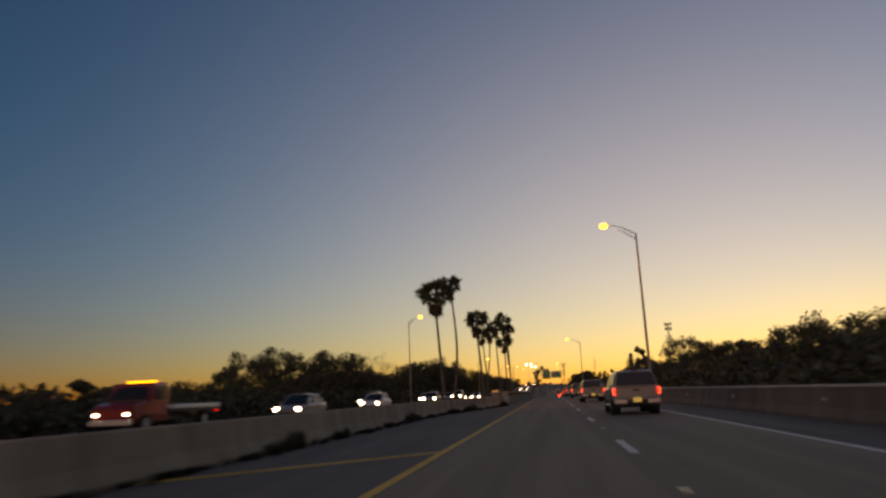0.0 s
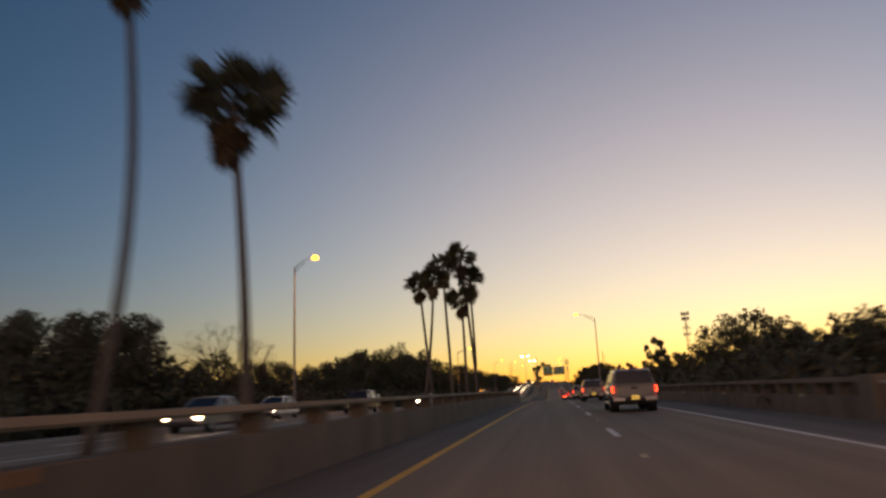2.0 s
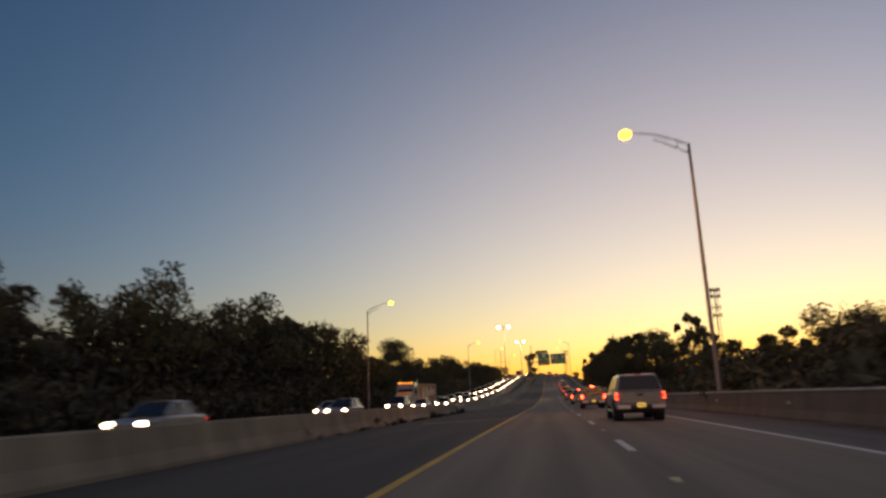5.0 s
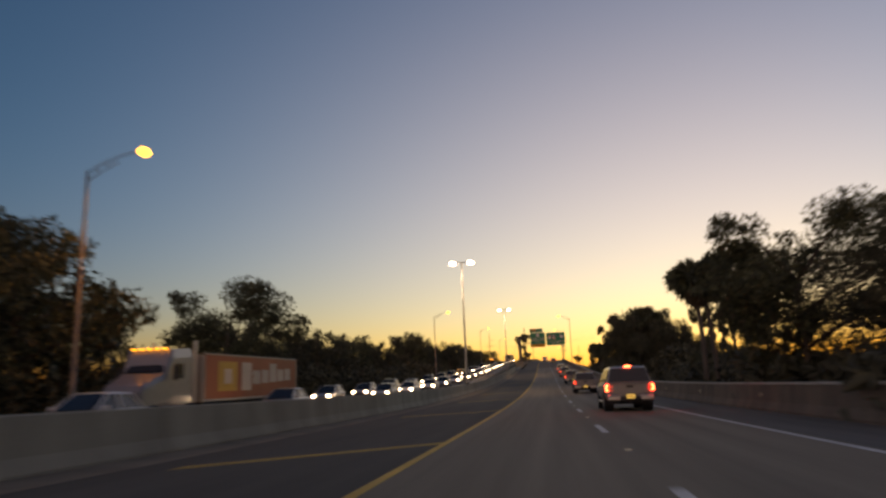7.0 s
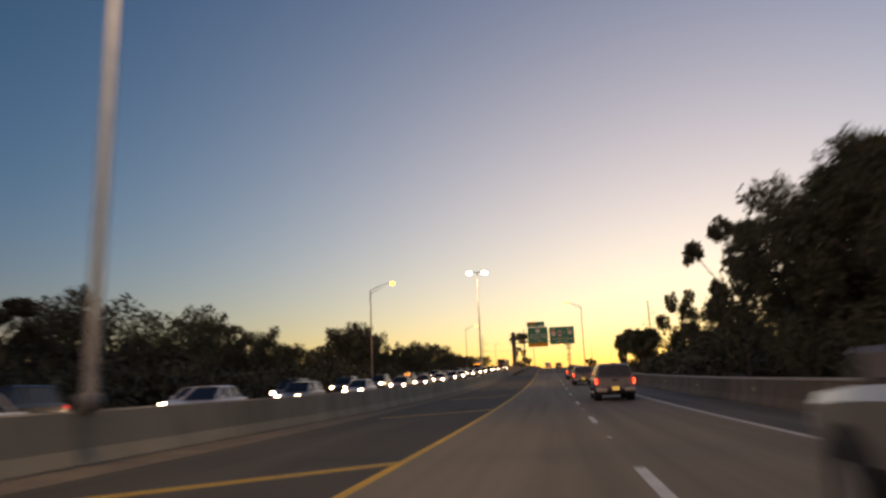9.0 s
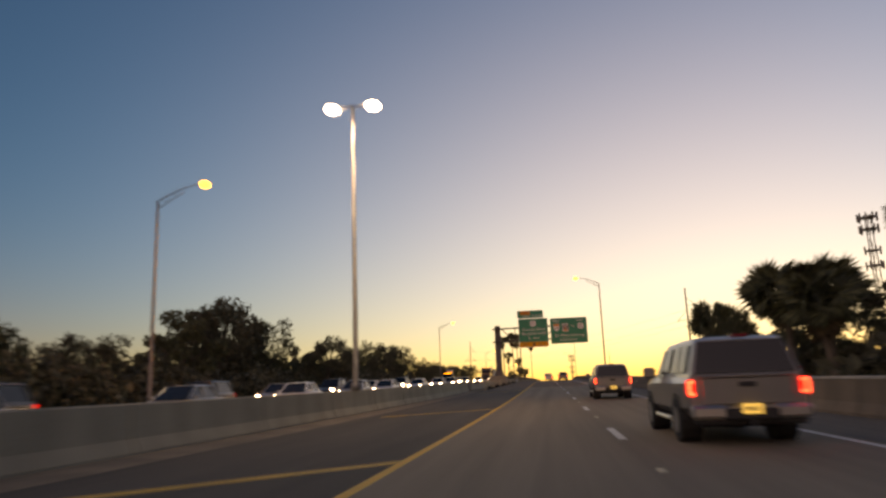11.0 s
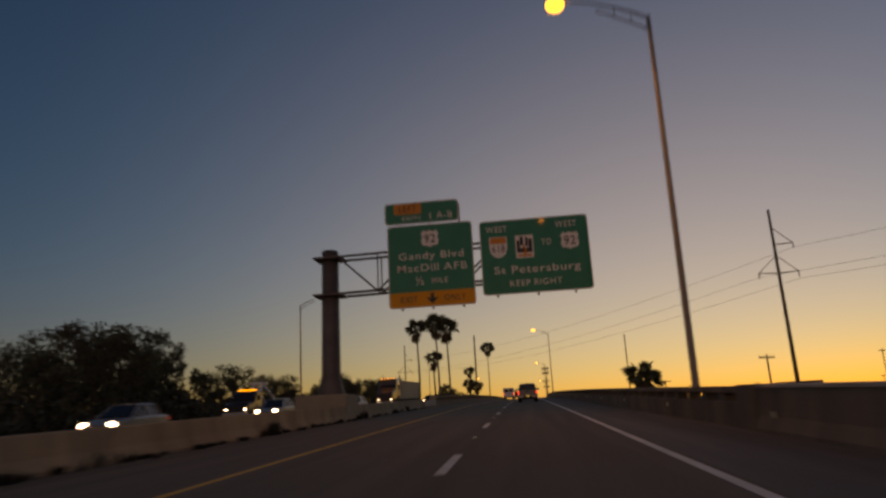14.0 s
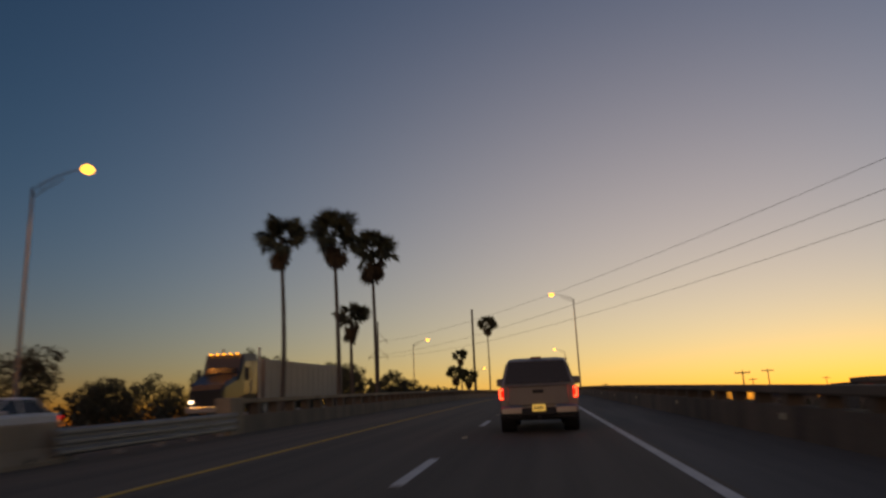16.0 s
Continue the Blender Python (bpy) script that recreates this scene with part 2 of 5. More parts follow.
def sweep(bm, profile, y0, y1, step=6.0):
    """A closed profile of (x, h) drawn along the road."""
    rows = [[bm.verts.new(at(x, y, h)) for x, h in profile] for y in steps(y0, y1, step)]
    skin(bm, rows)
    return bm


def ribbon(bm, x0, x1, y0, y1, h, step=6.0, skew=0.0):
    rows = [[bm.verts.new(at(x0, y + skew, h)), bm.verts.new(at(x1, y, h))] for y in steps(y0, y1, step)]
    for a, b in zip(rows, rows[1:]):
        bm.faces.new((a[0], a[1], b[1], b[0]))
    return bm


# ---- ground, pavements and paint ----
def ground_height(x, y):
    z = at(x, y).z
    far = min(1, max(0, max(x - 8, -26 - x) / 22.0))
    return (z - 0.35) * (1 - far) + min(z - 0.6, -2.6) * far


def make_ground():
    xs = [-3000, -1200, -500, -200, -90, -50, -30, -24.5, -13.2, -8.2, 6.4, 8.0, 14, 24, 45, 100, 250, 600, 1400, 3000]
    ys = [-900, -400] + list(range(-80, 900, 20)) + [1000, 1400, 2200, 3600]
    bm = bmesh.new()
    rows = []
    for y in ys:
        row = []
        for x in xs:
            row.append(bm.verts.new((at(x, y).x, y, ground_height(x, y))))
        rows.append(row)
    for a, b in zip(rows, rows[1:]):
        for i in range(len(xs) - 1):
            bm.faces.new((a[i], a[i + 1], b[i + 1], b[i]))
    tagged(part("ground", bm, GRASS, smooth=True), "dark roadside grass under the trees at dusk", "ground", kind="stuff")


def make_pavement():
    for name, mt, x0, x1, lab, y0, y1 in (("road", ASPHALT, -3.64, 3.75, "dark grey asphalt lanes of the expressway", -120, 396),
                                  ("road", BRIDGE_ASPHALT, -3.64, 3.75, "darker brown asphalt lanes climbing to the bridge", 396, 900),
                                  ("shoulder", SHOULDER, 3.75, 6.5, "worn asphalt outer shoulder beside the parapet", -120, 900),
                                  ("road", ASPHALT, -23.6, -13.0, "asphalt lanes of the oncoming carriageway", -120, 900)):
        bm = bmesh.new()
        sweep(bm, ((x0, -0.34), (x1, -0.34), (x1, 0), (x0, 0)), y0, y1, 10)
        tagged(part(name, bm, mt), lab, "road", kind="structure")
    for y0, y1, mt, lab in ((-120, 150, SHOULDER, "worn brown asphalt median shoulder"), (150, 386, NEW_ASPHALT, "dark newer asphalt median shoulder with yellow hatching"), (386, 900, BRIDGE_ASPHALT, "worn brown asphalt median shoulder")):
        bm = sweep(bmesh.new(), ((-9.6, -0.34), (-3.64, -0.34), (-3.64, 0), (-9.6, 0)), y0, y1, 10)
        tagged(part("shoulder", bm, mt), lab, "road", kind="structure")
    bm = bmesh.new()
    rows = [[bm.verts.new(at(x + 0.4 * (y - 210.6) / 172.4, y, h)) for x, h in ((-9.52, 0.0), (-9.52, 0.03), (-8.55, 0.012), (-8.5, 0.0))] for y in steps(210.6, 383, 6)]
    skin(bm, rows)
    tagged(part("gutter", bm, DARK_CONCRETE), "dark concrete gutter at the median barrier's foot", "gutter", kind="structure")
    bm = ribbon(bmesh.new(), -3.66, -3.5, -120, 900, 0.006)
    tagged(part("edge_line", bm, YELLOW), "solid yellow painted edge line", "road marking", kind="structure")
    for x, lab in ((3.57, "solid white painted edge line"), (-21.6, "white painted edge line of the oncoming lanes"), (-14.4, "white painted edge line of the oncoming lanes")):
        bm = ribbon(bmesh.new(), x - 0.08, x + 0.08, -120, 900, 0.006)
        tagged(part("edge_line", bm, WHITE), lab, "road marking", kind="structure")
    marks = thing("lane_line", "broken white lane line painted between the two lanes", "road marking", kind="structure")
    first = 14.10
    bm = bmesh.new()
    box(bm, -0.08, 0.08, -1.52, 1.52, -0.004, 0.006)
    me = part("dash", bm, WHITE).data
    bpy.data.objects.remove(bpy.data.objects["dash"])
    for k in range(-6, 60):
        shared("dash", me, marks, stand(0, first + 12.19 * k))
    bm = bmesh.new()
    box(bm, -0.06, 0.06, -0.05, 0.05, 0.0, 0.018, 0.008)
    dot = part("reflector", bm, MARKER).data
    bpy.data.objects.remove(bpy.data.objects["reflector"])
    studs = thing("road_studs", "small raised reflectors along the lane line", "road reflector", kind="structure")
    for k in range(-6, 60):
        shared("stud", dot, studs, stand(0, first + 12.19 * (k + 0.5)))
    other = thing("lane_line", "broken white lane line of the oncoming lanes", "road marking", kind="structure")
    for k in range(-6, 50):
        shared("dash", me, other, stand(-18.0, first + 5 + 12.19 * k))
    for y in (-5, 13.7, 181.6, 199.7, 217.6, 236, 254.6, 272.2, 290.5, 308.5, 326.3, 344.8, 380.2):
        bm = bmesh.new()
        a = [bm.verts.new(at(*q, 0.008)) for q in ((-3.66, y + 0.3), (-3.66, y - 0.1), (-7.6, y - 4.0), (-7.6, y - 3.6))]
        bm.faces.new(a[::-1])
        tagged(part("hatch_line", bm, YELLOW), "yellow diagonal hatch line on the shoulder", "road marking", group="hatch lines", kind="structure")


# ---- barriers ----
def wall_profile(x, h, w=0.6, top=0.24):
    a, b = w / 2, top / 2
    return ((x - a, -0.1), (x + a, -0.1), (x + a, 0.08), (x + b + 0.06, 0.33), (x + b, h - 0.03), (x + b - 0.03, h), (x - b + 0.03, h), (x - b, h - 0.03), (x - b - 0.06, 0.33), (x - a, 0.08))


def make_wall(name, label, x0, x1, h, y0, y1, material, piece=6.1, coping=False):
    root = thing(name, label, "barrier", kind="structure")
    n = max(1, round((y1 - y0) / piece))
    for i in range(n):
        a, b = y0 + (y1 - y0) * i / n + 0.025, y0 + (y1 - y0) * (i + 1) / n - 0.025
        bm = bmesh.new()
        rows = []
        for y in (a, (a + b) / 2, b):
            f = (y - y0) / (y1 - y0)
            rows.append([bm.verts.new(at(px, y, ph)) for px, ph in wall_profile(x0 + (x1 - x0) * f, h)])
        skin(bm, rows)
        part("segment", bm, material, root)
    # Pale strip added along the top; its colour stands in for sky light.
    if coping:
        c = ((x0 - 0.15, h - 0.02), (x0 + 0.15, h - 0.02), (x0 + 0.15, h + 0.035), (x0 + 0.12, h + 0.05), (x0 - 0.12, h + 0.05), (x0 - 0.15, h + 0.035))
        part("coping", sweep(bmesh.new(), c, y0, y1), SKYLIT_EDGE, root, "pale strip added on top in place of sky light")
    return root


def make_open_rail(name, label, x, y0, y1, h=1.08, pitch=1.7, material=None, kerb=0.56, beam=0.15):
    """A parapet kerb, square posts and a heavy beam on top."""
    material = material or OLD_CONCRETE
    root = thing(name, label, "bridge railing", kind="structure")
    # Kerb and posts take the darker tone: their shade is in the colour.
    part("kerb", sweep(bmesh.new(), ((x - 0.22, -0.1), (x + 0.22, -0.1), (x + 0.2, kerb), (x - 0.2, kerb)), y0, y1), DARK_CONCRETE, root)
    part("beam", sweep(bmesh.new(), ((x - 0.2, h - beam), (x + 0.2, h - beam), (x + 0.22, h - beam + 0.03), (x + 0.2, h), (x - 0.2, h), (x - 0.22, h - beam + 0.03)), y0, y1), material, root)
    bm = bmesh.new()
    box(bm, -0.16, 0.16, -0.15, 0.15, kerb - 0.01, h - beam + 0.01)
    me = part("post", bm, DARK_CONCRETE).data
    bpy.data.objects.remove([o for o in scene.objects if o.data == me][0])
    for y in steps(y0 + 0.3, y1 - 0.3, pitch):
        shared("post", me, root, stand(x, y))
    for y in (y0, y1):
        bm = box(bmesh.new(), -0.26, 0.26, -0.5, 0.5, -0.1, h + 0.04, 0.02)
        o = part("end_block", bm, material, root)
        o.matrix_basis = stand(x, y)
    return root


def make_beam_guard(x0, x1, y0, y1):
    """Corrugated steel guardrail on posts that joins two barriers."""
    root = thing("guardrail", "short corrugated steel guardrail joining two concrete barriers", "guardrail", "guardrails")
    bm = bmesh.new()
    wave = [(0.0, 0.28), (0.07, 0.33), (0.07, 0.39), (0.0, 0.44), (0.0, 0.47), (0.07, 0.52), (0.07, 0.58), (0.0, 0.63), (0.0, 0.66), (0.07, 0.71), (0.07, 0.77), (0.0, 0.81)]
    shape = wave + [(x - 0.02, z) for x, z in reversed(wave)]
    rows = []
    for y in steps(y0 - 0.4, y1 + 0.4, 2):
        f = (y - y0) / (y1 - y0)
        rows.append([bm.verts.new(at(x0 + (x1 - x0) * f + 0.32 + px, y, pz)) for px, pz in [(a, 0.13 + (b - 0.28) * 1.04) for a, b in shape]])
    skin(bm, rows)
    part("beam", bm, STEEL, root)
    bm = box(bmesh.new(), -0.08, 0.08, -0.06, 0.06, -0.1, 0.68)
    me = part("post", bm, STEEL).data
    bpy.data.objects.remove([o for o in scene.objects if o.data == me][0])
    for y in steps(y0 + 0.3, y1 - 0.3, 1.9):
        f = (y - y0) / (y1 - y0)
        shared("post", me, root, stand(x0 + (x1 - x0) * f + 0.15, y))


def make_tufts(name, x, y0, y1, n, seed, slant=0.0):
    rnd = random.Random(seed)
    verts, faces = [], []
    for _ in range(n):
        y = rnd.uniform(y0, y1)
        y += 0.5 * math.sin(y * 2.1)
        c = at(x + slant * (y - y0) + abs(rnd.gauss(0, 0.14)), y)
        big = 0.5 + 0.7 * max(0, math.sin(y * 1.3) + math.sin(y * 0.47))
        for _ in range(9):
            a, h, w = rnd.uniform(0, 6.28), rnd.uniform(0.06, 0.3) * big, 0.06
            d = Vector((math.cos(a), math.sin(a), 0))
            s = Vector((-d.y, d.x, 0)) * w
            k = len(verts)
            verts += [c - s, c + s, c + d * 0.14 + Vector((0, 0, h))]
            faces.append((k, k + 1, k + 2))
    me = bpy.data.meshes.new(name)
    me.from_pydata(verts, [], faces)
    me.materials.append(TUFT)
    tagged(new(name, me), "dark grass tufts and dirt along the barrier's foot", "grass", kind="stuff")


make_ground()
make_pavement()
make_wall("median_barrier_1", "stained tan concrete median barrier", -8.0, -7.9, 0.81, -90, 38, OLD_CONCRETE)
make_wall("median_barrier_5", "stained tan concrete median barrier closing in on the lane", -7.9, -5.5, 0.81, 38, 55.6, OLD_CONCRETE)
make_beam_guard(-5.5, -5.45, 55.6, 60.2)
make_open_rail("median_rail_1", "open concrete bridge railing with a pale heavy top beam", -5.45, 60.9, 136.8, 1.1, 2.6, kerb=0.72, beam=0.1)
make_wall("median_barrier_6", "stained tan concrete median barrier swinging away from the lane", -6.3, -9.0, 0.81, 137.6, 150.4, OLD_CONCRETE)
make_wall("median_barrier_2", "stained tan concrete median barrier", -9.0, -9.9, 0.81, 150.5, 205, OLD_CONCRETE)
make_beam_guard(-9.9, -9.9, 205, 210.6)
make_wall("median_barrier_3", "tall clean pale concrete median barrier", -9.8, -9.4, 1.0, 210.6, 384, CONCRETE)
make_beam_guard(-9.3, -8.6, 384, 389.4)
make_wall("median_barrier_4", "stained tan concrete median barrier", -8.4, -8.1, 0.81, 389.4, 456, OLD_CONCRETE)
make_beam_guard(-8.1, -8.1, 456, 463.4)
make_open_rail("median_rail_2", "open concrete bridge railing with a pale heavy top beam", -8.1, 464, 700, 1.1)
make_wall("parapet_1", "brown concrete parapet toned dark for shade along the outer shoulder", 6.4, 6.4, 0.9, -90, 75, DARK_CONCRETE, coping=True)
make_open_rail("parapet_rail_1", "open concrete bridge railing toned dark for shade along the outer shoulder", 6.4, 75.6, 149.5, 1.06, material=DARK_CONCRETE)
make_wall("parapet_2", "brown concrete parapet toned dark for shade along the outer shoulder", 6.4, 6.4, 0.92, 150.2, 408, DARK_CONCRETE, coping=True)
make_open_rail("parapet_rail_2", "open concrete bridge railing toned dark for shade along the outer shoulder", 6.4, 408.6, 700, 0.93, material=DARK_CONCRETE)
make_tufts("grass_tufts", -7.62, -60, 38, 700, 1)
make_tufts("grass_tufts", -7.55, 38, 56.0, 260, 4, 0.136)
make_tufts("grass_tufts", -9.3, 152, 205, 250, 2)
make_tufts("grass_tufts", -7.95, 390, 455, 300, 3)


# ---- street lamps ----
def lamp_head(bm, tip, toward):
    s = 1 if toward > 0 else -1
    x, y, z = tip
    rows = []
    for dx, w, h in ((-0.34, 0.07, 0.05), (-0.2, 0.13, 0.08), (0.08, 0.17, 0.1), (0.3, 0.12, 0.07), (0.36, 0.05, 0.03)):
        rows.append([bm.verts.new((x + s * dx, y + w * math.cos(a), z + h * math.sin(a) * (1 if math.sin(a) > 0 else 0.4))) for a in [k * math.pi / 5 for k in range(10)]])
    skin(bm, rows if s > 0 else rows)


SODIUM_WATTS, FLOOD_WATTS = 200.0, 120.0


def light_below(root, place, watts, color):
    """The light that a street lamp throws on the road."""
    lamp = bpy.data.lights.new("lamp_light", "SPOT")
    lamp.energy, lamp.color, lamp.spot_size, lamp.spot_blend, lamp.shadow_soft_size = watts, color, radians(155), 0.7, 0.12
    ob = new("lamp_light", lamp)
    ob.parent = root
    ob.matrix_basis = Matrix.Translation(place)


def make_street_lamp(m, arm, height, group="street lamps"):
    """A tapered pole with a trussed arm towards the road; arm is signed along x."""
    root = thing("street_lamp", "tall aluminium street lamp with a lit sodium head", "street lamp", group, m)
    bm = bmesh.new()
    tube(bm, [(0, 0, 0), (0, 0, 0.25), (0, 0, 0.3), (0, 0, height)], [0.2, 0.2, 0.125, 0.075], 12)
    part("pole", bm, POLE, root, smooth=True)
    s = 1 if arm > 0 else -1
    bm = bmesh.new()
    rise = 0.95
    top = [(arm * f, 0, height - 0.05 + rise * (1 - (1 - f) ** 1.7)) for f in (0, 0.2, 0.4, 0.6, 0.8, 1.0)]
    tube(bm, top, [0.045, 0.043, 0.04, 0.036, 0.033, 0.03], 8)
    low = [(arm * f, 0, height - 0.55 + (rise + 0.42) * (f / 0.62) ** 0.9 * 0.72) for f in (0, 0.2, 0.4, 0.62)]
    tube(bm, low, [0.035, 0.033, 0.03, 0.028], 8)
    tube(bm, [(arm * 0.2, 0, low[1][2]), (arm * 0.2, 0, top[1][2])], 0.018, 6)
    tube(bm, [(arm * 0.4, 0, low[2][2]), (arm * 0.4, 0, top[2][2])], 0.018, 6)
    part("arm", bm, POLE, root, smooth=True)
    bm = bmesh.new()
    lamp_head(bm, (arm + s * 0.25, 0, top[-1][2] + 0.02), s)
    head = part("head", bm, POLE, root, smooth=True)
    # Lens larger than life: some of the lamp's glare is put into its size.
    bm = bmesh.new()
    bmesh.ops.create_uvsphere(bm, u_segments=12, v_segments=8, radius=0.5, matrix=Matrix.Translation((arm + s * 0.32, 0, top[-1][2] - 0.05)) @ Matrix.Diagonal((0.72, 0.56, 0.52, 1)))
    part("lens", bm, LAMP_WARM, head, "glowing amber lens", True)
    light_below(root, (arm + s * 0.32, 0, top[-1][2] - 0.35), SODIUM_WATTS, (1.0, 0.46, 0.12))
    return root


def make_mast(m, height):
    root = thing("floodlight_mast", "tall twin-headed median light with white floodlights", "street lamp", "median lights", m)
    bm = tube(bmesh.new(), [(0, 0, 0), (0, 0, 0.3), (0, 0, 0.34), (0, 0, height)], [0.22, 0.22, 0.12, 0.065], 12)
    part("pole", bm, POLE, root, smooth=True)
    bm = tube(bmesh.new(), [(-0.75, 0, height - 0.05), (0.75, 0, height - 0.05)], 0.045, 8)
    part("crossarm", bm, POLE, root, smooth=True)
    for s in (-1, 1):
        bm = box(bmesh.new(), s * 0.95 - 0.32, s * 0.95 + 0.32, -0.2, 0.2, height - 0.08, height + 0.06, 0.03)
        head = part("floodlight", bm, POLE, root)
        # Oversized lens, its shape holding part of the floodlight's glare.
        bm = bmesh.new()
        bmesh.ops.create_uvsphere(bm, u_segments=14, v_segments=8, radius=0.5, matrix=Matrix.Translation((s * 0.95, -0.04, height - 0.12)) @ Matrix.Diagonal((0.74, 0.56, 0.42, 1)))
        part("lens", bm, LAMP_WHITE, head, "glaring white lens", True)
        light_below(root, (s * 0.95, -0.04, height - 0.42), FLOOD_WATTS, (1.0, 0.93, 0.8))
    return root


for y in (59.1, 181.3, 415.5, 547.5, 668.0, 790.0):
    make_street_lamp(stand(6.85, y, -0.1), -2.35 if y < 100 else -2.95, 14.2)
for x, y, arm, h in ((-26.0, -2.0, 2.1, 13.9), (-26.4, 121.6, 1.85, 14.8), (-25.6, 235.0, 3.0, 13.9), (-26.0, 355.5, 2.95, 13.9), (-26.6, 476.9, 3.1, 13.9), (-28.6, 598.0, 3.1, 13.9), (-28.6, 720.0, 3.1, 13.9)):
    make_street_lamp(stand(x, y, -0.35 if y < 590 else -1.4), arm, h)
for x, y in ((-9.52, 272.8), (-9.35, 343.8)):
    make_mast(stand(x, y, 0.98), 12.7)


# ---- overhead sign ----
def fit_words(text, width, cap, x, z, y, material, parent):
    """Raised letters, each a piece of its own, set to a width and a capital height."""
    cu = bpy.data.curves.new("text", "FONT")
    cu.body, cu.size, cu.align_x, cu.align_y, cu.extrude = text, cap / 0.72, "CENTER", "CENTER", 0.004
    cu.offset = 0.002 * cap / 0.72
    tmp = new("text", cu)
    me = bpy.data.meshes.new_from_object(tmp.evaluated_get(bpy.context.evaluated_depsgraph_get()))
    bpy.data.objects.remove(tmp)
    bm = bmesh.new()
    bm.from_mesh(me)
    left, islands = set(bm.faces), []
    while left:
        todo, isle = [left.pop()], []
        while todo:
            f = todo.pop()
            isle.append(f)
            for v in f.verts:
                for g in v.link_faces:
                    if g in left:
                        left.remove(g)
                        todo.append(g)
        xs = [v.co.x for f in isle for v in f.verts]
        islands.append([min(xs), max(xs), isle])
    islands.sort(key=lambda i: i[0])
    letters = []
    for i in islands:
        if letters and min(i[1], letters[-1][1]) - i[0] > 0.5 * (i[1] - i[0]):
            letters[-1][1] = max(i[1], letters[-1][1])
            letters[-1][2] += i[2]
        else:
            letters.append(list(i))
    wide = width / (max(i[1] for i in letters) - min(i[0] for i in letters))
    for x0, x1, faces in letters:
        mid = (x0 + x1) / 2
        one = bmesh.new()
        made = {}
        for f in faces:
            for v in f.verts:
                if v not in made:
                    made[v] = one.verts.new((v.co.x - mid, v.co.y, v.co.z))
            one.faces.new([made[v] for v in f.verts])
        ob = part("letter", one, material, parent)
        ob.matrix_basis = pose(x + mid * wide, y, z, 90) @ Matrix.Diagonal((wide * 0.88, 1, 1, 1))
    bm.free()


def plate(bm, x0, x1, z0, z1, y, thick=0.05, r=0.2, seg=5):
    pts = []
    for cx, cz, a0 in ((x1 - r, z1 - r, 0), (x0 + r, z1 - r, 90), (x0 + r, z0 + r, 180), (x1 - r, z0 + r, 270)):
        for k in range(seg + 1):
            a = radians(a0 + 90 * k / seg)
            pts.append((cx + r * math.cos(a), cz + r * math.sin(a)))
    f = [bm.verts.new((x, y, z)) for x, z in pts]
    b = [bm.verts.new((x, y + thick, z)) for x, z in pts]
    skin(bm, [f, b])
    return bm


def shield(bm, x, z, w, h, y, kind):
    if kind == "us":
        half = [(0, 0.5), (0.2, 0.42), (0.36, 0.5), (0.5, 0.3), (0.42, 0.1), (0.5, -0.15), (0.42, -0.38), (0.18, -0.42), (0, -0.5)]
    else:
        half = [(0, 0.5), (0.5, 0.5), (0.5, -0.05), (0.4, -0.32), (0.2, -0.45), (0, -0.5)]
    pts = half + [(-a, b) for a, b in half[-2:0:-1]]
    f = [bm.verts.new((x + a * w, y, z + b * h)) for a, b in pts]
    g = [bm.verts.new((x + a * w, y + 0.012, z + b * h)) for a, b in pts]
    skin(bm, [f, g])
    return bm


def bordered_panel(name, label, x0, x1, z0, z1, y, root, field, face):
    """A sheet with a pale border line and rounded corners."""
    panel = part(name, plate(bmesh.new(), x0, x1, z0, z1, y, 0.04), WHITE_SIGN, root, label)
    part("face", plate(bmesh.new(), x0 + 0.05, x1 - 0.05, z0 + 0.05, z1 - 0.05, y - 0.006, 0.006), face, panel)
    return panel


